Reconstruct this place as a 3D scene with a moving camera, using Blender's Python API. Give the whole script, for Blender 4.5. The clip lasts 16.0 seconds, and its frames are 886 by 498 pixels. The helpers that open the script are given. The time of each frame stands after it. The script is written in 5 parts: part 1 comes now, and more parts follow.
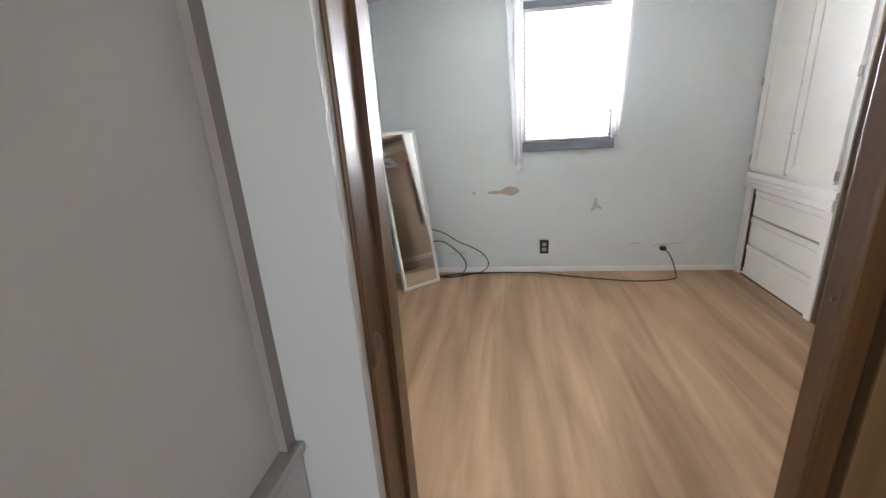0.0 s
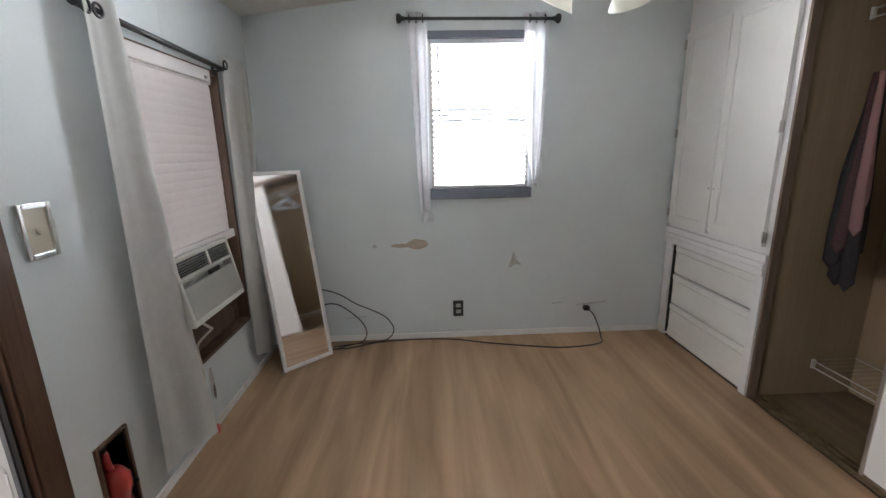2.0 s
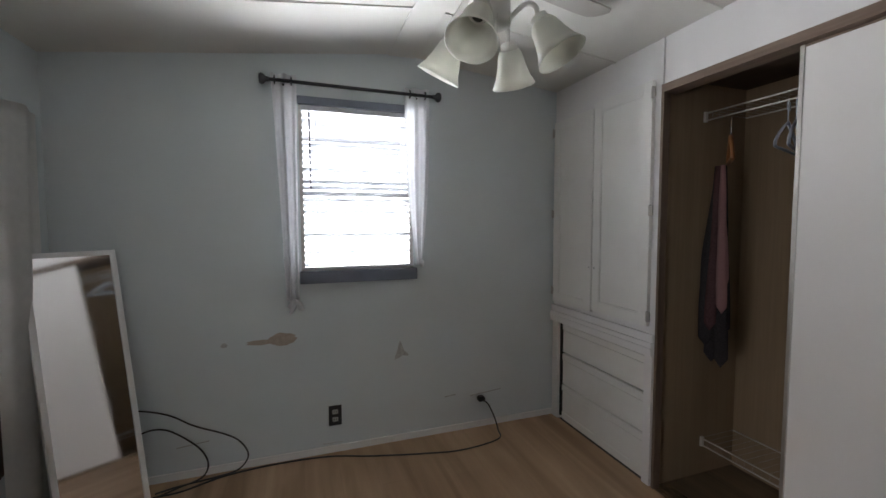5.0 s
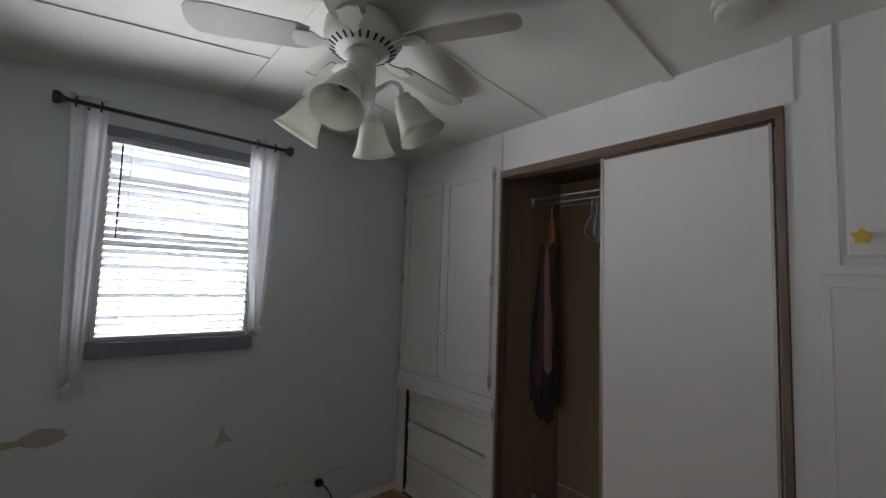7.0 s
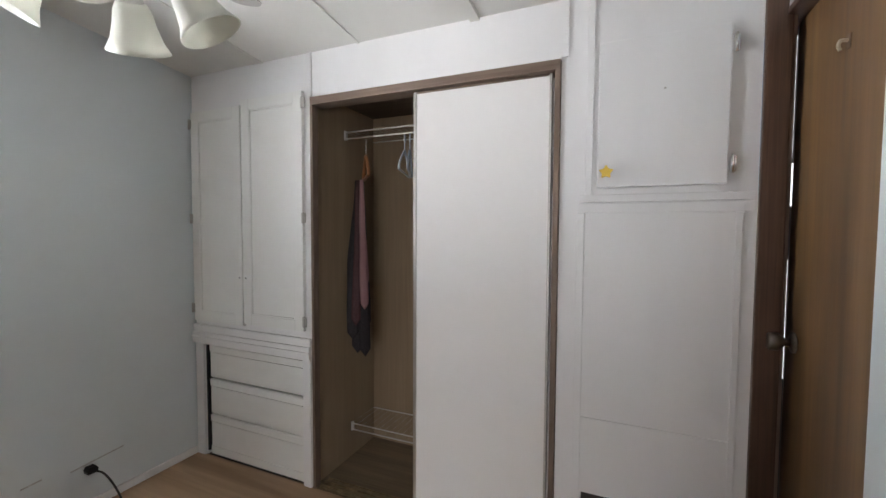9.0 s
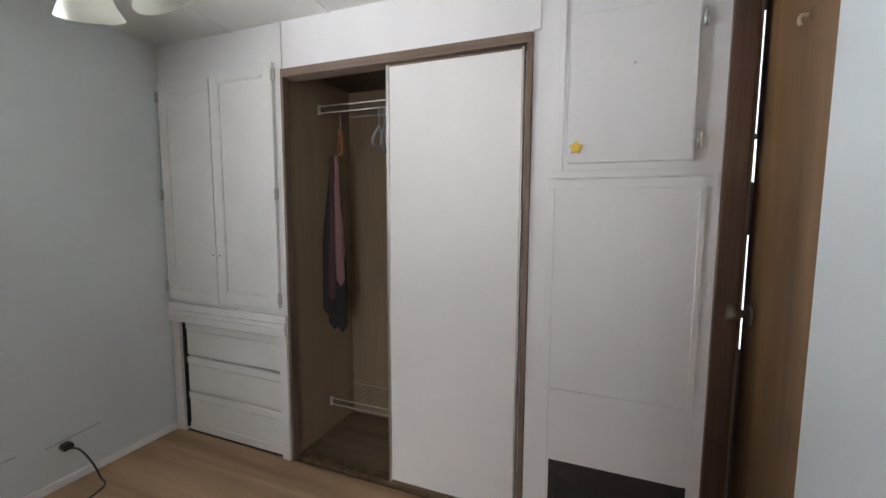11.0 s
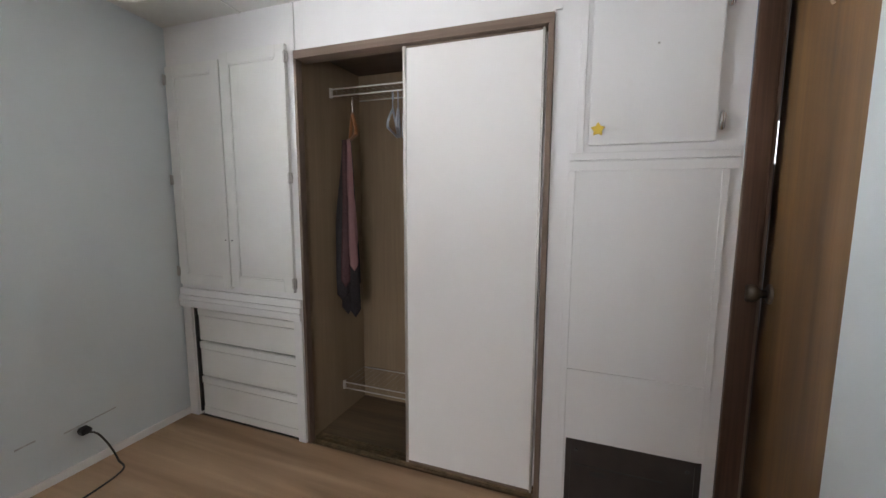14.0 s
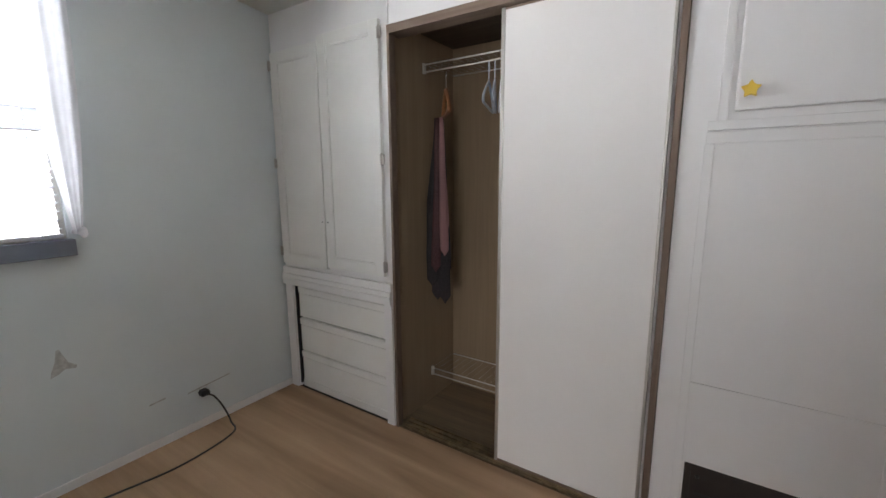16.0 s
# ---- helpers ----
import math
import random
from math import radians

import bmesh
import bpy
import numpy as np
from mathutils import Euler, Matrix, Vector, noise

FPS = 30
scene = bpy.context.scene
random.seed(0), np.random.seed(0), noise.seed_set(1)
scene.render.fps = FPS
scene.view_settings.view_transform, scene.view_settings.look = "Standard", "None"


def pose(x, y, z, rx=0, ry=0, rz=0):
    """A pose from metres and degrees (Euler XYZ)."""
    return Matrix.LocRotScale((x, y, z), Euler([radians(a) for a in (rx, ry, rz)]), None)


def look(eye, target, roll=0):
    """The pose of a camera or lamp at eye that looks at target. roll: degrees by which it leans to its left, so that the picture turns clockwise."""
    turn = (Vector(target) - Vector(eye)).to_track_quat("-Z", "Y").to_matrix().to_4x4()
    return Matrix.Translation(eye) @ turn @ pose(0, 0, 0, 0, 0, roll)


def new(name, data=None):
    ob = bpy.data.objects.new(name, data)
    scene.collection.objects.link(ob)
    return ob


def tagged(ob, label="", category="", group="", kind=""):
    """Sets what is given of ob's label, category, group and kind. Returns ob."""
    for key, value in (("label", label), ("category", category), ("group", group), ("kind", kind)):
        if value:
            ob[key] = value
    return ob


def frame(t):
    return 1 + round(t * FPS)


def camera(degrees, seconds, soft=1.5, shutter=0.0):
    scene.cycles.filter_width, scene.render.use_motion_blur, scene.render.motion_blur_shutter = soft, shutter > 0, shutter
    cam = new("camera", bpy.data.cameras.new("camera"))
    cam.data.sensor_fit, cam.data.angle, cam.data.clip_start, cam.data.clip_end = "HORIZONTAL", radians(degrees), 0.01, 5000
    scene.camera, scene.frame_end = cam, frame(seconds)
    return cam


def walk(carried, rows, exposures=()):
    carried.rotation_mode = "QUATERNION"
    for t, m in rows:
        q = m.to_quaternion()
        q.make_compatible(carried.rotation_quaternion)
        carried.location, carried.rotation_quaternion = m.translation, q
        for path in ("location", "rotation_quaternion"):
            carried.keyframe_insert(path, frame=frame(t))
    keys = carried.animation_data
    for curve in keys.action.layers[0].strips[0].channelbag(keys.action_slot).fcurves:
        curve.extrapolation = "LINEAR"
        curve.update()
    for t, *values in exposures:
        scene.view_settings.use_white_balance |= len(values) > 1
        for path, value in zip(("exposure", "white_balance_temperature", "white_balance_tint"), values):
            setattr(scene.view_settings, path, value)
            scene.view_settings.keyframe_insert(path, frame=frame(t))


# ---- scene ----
cam = camera(93.9, 16.0)
PATH = [
    (0, (0.934, -0.3, 1.291), (0.644, 1.581, 0.674), -3.7),
    (0.5, (1.012, -0.15, 1.274), (1.048, 1.791, 0.79), -4.5),
    (1, (1.042, -0.008, 1.27), (1.331, 1.905, 0.762), -1.4),
    (1.5, (1.03, 0.153, 1.277), (1.337, 2.073, 0.81), -0.4),
    (2, (1.058, 0.27, 1.293), (1.133, 2.215, 0.831), -1.2),
    (2.5, (1.068, 0.374, 1.306), (0.799, 2.311, 0.887), -1.7),
    (3, (1.066, 0.418, 1.324), (0.679, 2.347, 0.965), -1.5),
    (3.5, (1.1, 0.438, 1.335), (0.823, 2.395, 1.027), -1.4),
    (4, (1.137, 0.469, 1.332), (1.039, 2.448, 1.061), -0.5),
    (4.5, (1.139, 0.527, 1.318), (1.293, 2.508, 1.089), -0.1),
    (4.9, (1.109, 0.563, 1.32), (1.7, 2.468, 1.169), -0.0),
    (5, (1.093, 0.608, 1.311), (1.746, 2.494, 1.188), -0.2),
    (5.2, (1.057, 0.653, 1.323), (1.851, 2.488, 1.293), 0.0),
    (7.3, (1.075, 0.694, 1.362), (2.531, 2.049, 1.572), 1.3),
    (7.5, (1.04, 0.726, 1.312), (2.627, 1.924, 1.527), 1.0),
    (8, (1.07, 0.728, 1.303), (2.831, 1.672, 1.375), 0.5),
    (8.5, (1.089, 0.732, 1.307), (2.912, 1.554, 1.286), 0.4),
    (9, (1.092, 0.734, 1.316), (2.926, 1.525, 1.222), 0.3),
    (11.3, (1.122, 0.672, 1.306), (2.972, 1.405, 1.106), 0.2),
    (11.5, (1.129, 0.674, 1.308), (2.977, 1.412, 1.113), -0.1),
    (12, (1.124, 0.69, 1.305), (2.973, 1.43, 1.12), -0.2),
    (12.5, (1.112, 0.711, 1.303), (2.962, 1.445, 1.106), -0.3),
    (13, (1.094, 0.724, 1.294), (2.95, 1.444, 1.099), -0.3),
    (13.5, (1.08, 0.746, 1.291), (2.946, 1.425, 1.056), 0.2),
    (14, (1.069, 0.763, 1.283), (2.922, 1.471, 1.033), 0.2),
    (14.5, (1.057, 0.78, 1.275), (2.891, 1.514, 0.963), 0.6),
    (15, (1.043, 0.772, 1.272), (2.855, 1.572, 0.992), 0.5),
    (15.5, (1.078, 0.786, 1.27), (2.848, 1.673, 0.984), -0.8),
    (16, (1.192, 0.839, 1.282), (2.836, 1.927, 0.944), -0.3),
]
EXPOSURES = [(0.0, 1.15), (0.5, 0.85), (1.0, 0.7), (1.5, 0.6), (2.0, 0.38), (2.5, 0.25), (3.0, 0.28), (3.5, -0.2), (4.0, -0.45), (4.5, -0.65), (5.0, -0.6), (5.3, -0.65), (7.3, -1.4), (7.6, -1.35),
             (8.0, -0.28), (8.5, 0.17), (9.0, 0.27), (11.5, 0.22), (13.0, 0.25), (15.5, 0.27), (16.0, 0.2)]
walk(cam, [(t, look(eye, target, roll)) for t, eye, target, roll in PATH], EXPOSURES)

# ---------------------------------------------------------------- light
world = bpy.data.worlds.new("sky")
scene.world = world
world.use_nodes = True
sky = world.node_tree.nodes.new("ShaderNodeTexSky")
sky.sky_type, sky.sun_disc = "NISHITA", False
sky.sun_elevation, sky.sun_rotation = radians(55), radians(200)
world.node_tree.links.new(sky.outputs[0], world.node_tree.nodes["Background"].inputs[0])
world.node_tree.nodes["Background"].inputs[1].default_value = 0.12


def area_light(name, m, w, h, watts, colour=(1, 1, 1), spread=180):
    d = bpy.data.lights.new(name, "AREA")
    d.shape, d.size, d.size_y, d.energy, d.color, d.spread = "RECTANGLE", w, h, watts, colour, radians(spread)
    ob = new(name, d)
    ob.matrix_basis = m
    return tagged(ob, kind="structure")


sun_data = bpy.data.lights.new("sun", "SUN")
sun_data.energy, sun_data.angle, sun_data.color = 2.5, radians(0.5), (1.0, 0.96, 0.9)
sun = tagged(new("sun", sun_data), kind="structure")
sun.matrix_basis = look((0, 0, 0), (0.3, -0.75, -1.2))

# daylight in the bedroom and porch window openings, then two added fill lamps
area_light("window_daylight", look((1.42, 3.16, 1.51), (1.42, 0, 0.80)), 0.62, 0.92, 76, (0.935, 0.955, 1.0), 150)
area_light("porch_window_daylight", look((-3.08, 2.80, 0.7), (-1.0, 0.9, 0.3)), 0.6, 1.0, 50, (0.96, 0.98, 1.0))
# added fill before the windowless west porch wall, brightens the closet wall
area_light("porch_side_fill", look((-3.62, 0.40, 0.75), (2.7, 1.40, 0.42)), 2.7, 1.1, 108, (0.985, 0.96, 0.985))
# added fill from the unseen hall end, lifts floor and north wall
area_light("hall_fill", look((1.03, -1.95, 1.35), (1.03, 3, 1.25)), 0.7, 1.1, 6.5, (0.95, 0.98, 1.0))


# ---------------------------------------------------------------- materials
def material(name, colour, rough=0.6, metal=0.0, vary=0.06, scale=9.0, stretch=(1, 1, 1), bump=0.04, bump_scale=140.0,
             coat=0.0, dirt=None, dirt_amount=0.0, dirt_scale=2.5, spread=0.0, trans=0.0):
    """A painted or plain surface: grain at two sizes, bump, patchy dirt, a little change from piece to piece."""
    m = bpy.data.materials.new(name)
    m.use_nodes = True
    t = m.node_tree
    n, l = t.nodes, t.links
    b = n["Principled BSDF"]
    b.inputs["Roughness"].default_value, b.inputs["Metallic"].default_value = rough, metal
    b.inputs["Coat Weight"].default_value = coat
    co = n.new("ShaderNodeTexCoord")
    mp = n.new("ShaderNodeMapping")
    mp.inputs["Scale"].default_value = stretch
    l.new(co.outputs["Object"], mp.inputs[0])
    n1 = n.new("ShaderNodeTexNoise")
    n1.inputs["Scale"].default_value, n1.inputs["Detail"].default_value = scale, 5
    l.new(mp.outputs[0], n1.inputs["Vector"])
    ramp = n.new("ShaderNodeValToRGB")
    ramp.color_ramp.elements[0].position, ramp.color_ramp.elements[1].position = 0.3, 0.7
    ramp.color_ramp.elements[0].color = (*[c * (1 - vary) for c in colour], 1)
    ramp.color_ramp.elements[1].color = (*[min(1, c * (1 + vary)) for c in colour], 1)
    l.new(n1.outputs[0], ramp.inputs[0])
    out = ramp.outputs[0]
    if dirt:
        n2 = n.new("ShaderNodeTexNoise")
        n2.inputs["Scale"].default_value, n2.inputs["Detail"].default_value = dirt_scale, 8
        l.new(co.outputs["Object"], n2.inputs["Vector"])
        mr = n.new("ShaderNodeMapRange")
        mr.inputs[1].default_value, mr.inputs[2].default_value, mr.inputs[4].default_value = 0.5, 0.75, dirt_amount
        l.new(n2.outputs[0], mr.inputs[0])
        mix = n.new("ShaderNodeMixRGB")
        mix.inputs[2].default_value = (*dirt, 1)
        l.new(mr.outputs[0], mix.inputs[0])
        l.new(out, mix.inputs[1])
        out = mix.outputs[0]
    if spread:
        info = n.new("ShaderNodeObjectInfo")
        mr2 = n.new("ShaderNodeMapRange")
        mr2.inputs[3].default_value, mr2.inputs[4].default_value = 1 - spread, 1 + spread
        l.new(info.outputs["Random"], mr2.inputs[0])
        hsv = n.new("ShaderNodeHueSaturation")
        l.new(mr2.outputs[0], hsv.inputs["Value"])
        l.new(out, hsv.inputs["Color"])
        out = hsv.outputs[0]
    l.new(out, b.inputs["Base Color"])
    n3 = n.new("ShaderNodeTexNoise")
    n3.inputs["Scale"].default_value, n3.inputs["Detail"].default_value = bump_scale, 3
    l.new(mp.outputs[0], n3.inputs["Vector"])
    bp = n.new("ShaderNodeBump")
    bp.inputs["Strength"].default_value, bp.inputs["Distance"].default_value = bump * 4, 0.002
    l.new(n3.outputs[0], bp.inputs["Height"])
    l.new(bp.outputs[0], b.inputs["Normal"])
    rr = n.new("ShaderNodeMapRange")
    rr.inputs[3].default_value, rr.inputs[4].default_value = max(0, rough - 0.08), min(1, rough + 0.08)
    l.new(n1.outputs[0], rr.inputs[0])
    l.new(rr.outputs[0], b.inputs["Roughness"])
    if trans:
        tr = n.new("ShaderNodeBsdfTranslucent")
        l.new(out, tr.inputs["Color"])
        ms = n.new("ShaderNodeMixShader")
        ms.inputs[0].default_value = trans
        l.new(b.outputs[0], ms.inputs[1])
        l.new(tr.outputs[0], ms.inputs[2])
        l.new(ms.outputs[0], n["Material Output"].inputs[0])
    return m


def wood(name, dark, light, grain_axis="z", rough=0.45, scale=1.0, spread=0.0, coat=0.0, streak=0.5, gloss=0.3, patches=0.0):
    """Wood grain that runs along one axis: broad bands and fine fibres, and soft cathedral patches if asked."""
    m = bpy.data.materials.new(name)
    m.use_nodes = True
    t = m.node_tree
    n, l = t.nodes, t.links
    b = n["Principled BSDF"]
    b.inputs["Coat Weight"].default_value = coat
    b.inputs["Specular IOR Level"].default_value = gloss
    b.inputs["Coat Roughness"].default_value = 0.3
    co = n.new("ShaderNodeTexCoord")
    info = n.new("ShaderNodeObjectInfo")
    add = n.new("ShaderNodeVectorMath")
    comb = n.new("ShaderNodeMath")
    comb.operation = "MULTIPLY"
    comb.inputs[1].default_value = 37.0
    l.new(info.outputs["Random"], comb.inputs[0])
    l.new(co.outputs["Object"], add.inputs[0])
    l.new(comb.outputs[0], add.inputs[1])
    geo = n.new("ShaderNodeNewGeometry")
    src = geo.outputs["Position"] if spread else co.outputs["Object"]
    outs = []
    for across, along, detail in ((14, 0.9, 3), (90, 3.0, 6)):
        mp = n.new("ShaderNodeMapping")
        mp.inputs["Scale"].default_value = [(along if a == grain_axis else across) * scale for a in "xyz"]
        l.new(src, mp.inputs[0])
        tx = n.new("ShaderNodeTexNoise")
        tx.inputs["Scale"].default_value, tx.inputs["Detail"].default_value = 1.0, detail
        tx.inputs["Distortion"].default_value = 0.6
        l.new(mp.outputs[0], tx.inputs["Vector"])
        outs.append(tx.outputs[0])
    mixv = n.new("ShaderNodeMix")
    mixv.inputs[0].default_value = 1 - streak
    l.new(outs[0], mixv.inputs[2])
    l.new(outs[1], mixv.inputs[3])
    grain = mixv.outputs[0]
    if patches:
        mp = n.new("ShaderNodeMapping")
        mp.inputs["Scale"].default_value = [0.75 if a == grain_axis else 7.0 for a in "xyz"]
        l.new(src, mp.inputs[0])
        tx = n.new("ShaderNodeTexNoise")
        tx.inputs["Scale"].default_value, tx.inputs["Detail"].default_value, tx.inputs["Distortion"].default_value = 1.0, 3, 1.0
        l.new(mp.outputs[0], tx.inputs["Vector"])
        mixp = n.new("ShaderNodeMix")
        mixp.inputs[0].default_value = patches
        l.new(grain, mixp.inputs[2])
        l.new(tx.outputs[0], mixp.inputs[3])
        grain = mixp.outputs[0]
    ramp = n.new("ShaderNodeValToRGB")
    ramp.color_ramp.elements[0].position, ramp.color_ramp.elements[1].position = (0.37, 0.63) if patches else (0.33, 0.66)
    ramp.color_ramp.elements[0].color, ramp.color_ramp.elements[1].color = (*dark, 1), (*light, 1)
    l.new(grain, ramp.inputs[0])
    out = ramp.outputs[0]
    if spread:
        mr2 = n.new("ShaderNodeMapRange")
        mr2.inputs[3].default_value, mr2.inputs[4].default_value = 1 - spread, 1 + spread
        l.new(info.outputs["Random"], mr2.inputs[0])
        hsv = n.new("ShaderNodeHueSaturation")
        l.new(mr2.outputs[0], hsv.inputs["Value"])
        l.new(out, hsv.inputs["Color"])
        out = hsv.outputs[0]
    l.new(out, b.inputs["Base Color"])
    rr = n.new("ShaderNodeMapRange")
    rr.inputs[3].default_value, rr.inputs[4].default_value = rough - 0.08, rough + 0.1
    l.new(outs[1], rr.inputs[0])
    l.new(rr.outputs[0], b.inputs["Roughness"])
    bp = n.new("ShaderNodeBump")
    bp.inputs["Strength"].default_value, bp.inputs["Distance"].default_value = 0.15, 0.002
    l.new(outs[1], bp.inputs["Height"])
    l.new(bp.outputs[0], b.inputs["Normal"])
    return m


def glow(name, colour, strength):
    m = bpy.data.materials.new(name)
    m.use_nodes = True
    n, l = m.node_tree.nodes, m.node_tree.links
    e = n.new("ShaderNodeEmission")
    e.inputs[0].default_value, e.inputs[1].default_value = (*colour, 1), strength
    l.new(e.outputs[0], n["Material Output"].inputs[0])
    return m


def glass_material(name):
    m = bpy.data.materials.new(name)
    m.use_nodes = True
    b = m.node_tree.nodes["Principled BSDF"]
    b.inputs["Transmission Weight"].default_value, b.inputs["Roughness"].default_value, b.inputs["IOR"].default_value = 1, 0.02, 1.2
    return m


WALL = material("pale_blue_wall_paint", (0.662, 0.712, 0.730), 0.55, vary=0.025, scale=3, bump=0.05, bump_scale=220,
                dirt=(0.50, 0.52, 0.52), dirt_amount=0.10, dirt_scale=1.6)
WHITE = material("white_brushed_paint", (0.81, 0.80, 0.80), 0.42, vary=0.02, scale=6, stretch=(1, 1, 0.15), bump=0.06, bump_scale=90,
                 dirt=(0.62, 0.60, 0.57), dirt_amount=0.10, dirt_scale=3)
CREAM = material("aged_white_cabinet_paint", (0.81, 0.805, 0.78), 0.4, vary=0.025, scale=5, stretch=(1, 0.4, 0.4), bump=0.07, bump_scale=80,
                 dirt=(0.55, 0.53, 0.46), dirt_amount=0.14, dirt_scale=4)
SLIDE = material("white_sliding_panel", (0.82, 0.80, 0.785), 0.65, vary=0.012, scale=2, bump=0.02, dirt=(0.66, 0.62, 0.57), dirt_amount=0.12)
CEIL = material("ceiling_board", (0.74, 0.73, 0.69), 0.75, vary=0.03, scale=4, bump=0.09, bump_scale=260, dirt=(0.6, 0.57, 0.5), dirt_amount=0.15)
PORCHFLOOR = material("dark_porch_carpet", (0.030, 0.028, 0.030), 0.9, vary=0.2, scale=60)
HALLTRIM = material("grey_taupe_paint", (0.33, 0.30, 0.285), 0.55, vary=0.06)
HALLPAINT = material("hall_off_white_paint", (0.62, 0.625, 0.63), 0.6, vary=0.03, scale=2, bump=0.03)
FLOOR = wood("light_oak_laminate", (0.292, 0.184, 0.108), (0.520, 0.350, 0.222), "y", 0.55, 0.46, spread=0.02, streak=0.75, patches=0.5)
SUBFLOOR = material("floor_joint_brown", (0.16, 0.11, 0.07), 0.8)
CLOSETFLOOR = wood("worn_closet_floor", (0.14, 0.10, 0.065), (0.24, 0.175, 0.115), "y", 0.6, 1.2)
TRIM = wood("dark_brown_trim", (0.055, 0.028, 0.018), (0.130, 0.072, 0.048), "z", 0.42, 1.0, coat=0.2)
CLOSETTRIM = wood("taupe_closet_trim", (0.15, 0.105, 0.08), (0.24, 0.175, 0.135), "z", 0.5)
CLOSETTRIM_Y = wood("taupe_closet_head", (0.15, 0.105, 0.08), (0.24, 0.175, 0.135), "y", 0.5)
DOORWOOD = wood("oak_veneer", (0.105, 0.056, 0.024), (0.235, 0.137, 0.062), "z", 0.42, 0.8, coat=0.15, streak=0.62, patches=0.35)
JAMBWOOD = wood("brown_jamb", (0.064, 0.027, 0.010), (0.145, 0.067, 0.025), "z", 0.4, coat=0.2)
PANELWOOD = wood("tan_wood_panelling", (0.25, 0.16, 0.10), (0.48, 0.34, 0.22), "z", 0.5, 0.8)
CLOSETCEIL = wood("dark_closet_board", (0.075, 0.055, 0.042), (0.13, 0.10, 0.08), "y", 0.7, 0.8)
TRACK = material("worn_bronze_track", (0.25, 0.185, 0.115), 0.45, 0.7, vary=0.3, scale=25, dirt=(0.12, 0.09, 0.065), dirt_amount=0.35, dirt_scale=20)
CLOSETPANEL = wood("tan_closet_panel", (0.265, 0.195, 0.125), (0.335, 0.252, 0.166), "z", 0.55, 0.8)
WINWOOD = wood("stained_window_frame", (0.085, 0.048, 0.033), (0.16, 0.10, 0.075), "z", 0.45)
SILLBLUE = material("slate_painted_sill", (0.17, 0.19, 0.24), 0.5, vary=0.08)
CHROME = material("chrome", (0.75, 0.75, 0.75), 0.18, 1.0, vary=0.03, bump=0.0)
STEEL = material("dull_aluminium", (0.52, 0.50, 0.47), 0.42, 1.0, vary=0.08)
BRONZE = material("aged_nickel", (0.24, 0.21, 0.18), 0.33, 1.0, vary=0.1)
BLACK = material("black_plastic", (0.018, 0.018, 0.02), 0.4, vary=0.15)
DARK = material("dark_gap", (0.03, 0.028, 0.027), 0.8, vary=0.1)
ROD = material("dark_grey_rod", (0.07, 0.07, 0.075), 0.4, 0.6, vary=0.1)
STRIP = material("grey_weather_strip", (0.20, 0.21, 0.235), 0.55, vary=0.1)
GRILLE = material("dark_brown_metal", (0.035, 0.027, 0.025), 0.5, 0.2, vary=0.2, dirt=(0.09, 0.08, 0.07), dirt_amount=0.25)
CLOTH = material("white_curtain_cloth", (0.86, 0.855, 0.84), 0.9, vary=0.03, scale=30, bump=0.1, bump_scale=500, trans=0.18)
SHEER = material("sheer_white_cloth", (0.88, 0.88, 0.90), 0.9, vary=0.03, scale=30, bump=0.08, bump_scale=500, trans=0.55)
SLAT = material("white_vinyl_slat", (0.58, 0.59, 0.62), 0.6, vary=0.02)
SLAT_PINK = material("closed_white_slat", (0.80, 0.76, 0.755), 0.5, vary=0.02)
ACWHITE = material("ivory_plastic", (0.64, 0.64, 0.60), 0.4, vary=0.02, dirt=(0.55, 0.53, 0.47), dirt_amount=0.1)
ACPANEL = material("aged_ivory_grille", (0.42, 0.42, 0.385), 0.5, vary=0.04)
ACGREY = material("grey_plastic_grille", (0.40, 0.41, 0.39), 0.5, vary=0.04)
APPLIANCE = material("white_enamel", (0.80, 0.80, 0.80), 0.22, vary=0.01, coat=0.3, bump=0.0)
MIRROR = material("mirror_glass", (0.9, 0.9, 0.9), 0.015, 1.0, vary=0.0, bump=0.0)
YELLOW = material("yellow_paint", (0.75, 0.52, 0.06), 0.4, vary=0.05)
CORAL = material("coral_red_plastic", (0.70, 0.13, 0.12), 0.45, vary=0.08)
RED = material("red_enamel", (0.34, 0.03, 0.028), 0.35, vary=0.1)
FROST = material("frosted_glass_shade", (0.80, 0.80, 0.74), 0.35, vary=0.03, trans=0.42)
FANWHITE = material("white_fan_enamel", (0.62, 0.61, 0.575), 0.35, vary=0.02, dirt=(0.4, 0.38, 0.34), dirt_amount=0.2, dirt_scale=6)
# white blades darkened: the shade of their undersides is in this colour
BLADE = material("shaded_white_blade", (0.38, 0.36, 0.33), 0.5, vary=0.04, dirt=(0.38, 0.36, 0.33), dirt_amount=0.35, dirt_scale=5)
BONE = material("bone_plastic", (0.55, 0.49, 0.38), 0.4, vary=0.03)
STAIN = material("bare_tan_plaster", (0.44, 0.375, 0.32), 0.85, vary=0.12, scale=40)
SCRATCH = material("grey_scuff", (0.47, 0.475, 0.47), 0.8, vary=0.2, scale=60)
HOLE = material("torn_wallboard", (0.14, 0.125, 0.115), 0.9, vary=0.3, scale=50)
WIRE = material("white_coated_wire", (0.66, 0.64, 0.59), 0.4, vary=0.03)
CABLE = material("black_cable", (0.03, 0.027, 0.026), 0.5, vary=0.2)
TIE_DARK = material("dark_patterned_silk", (0.036, 0.028, 0.033), 0.55, vary=0.6, scale=160)
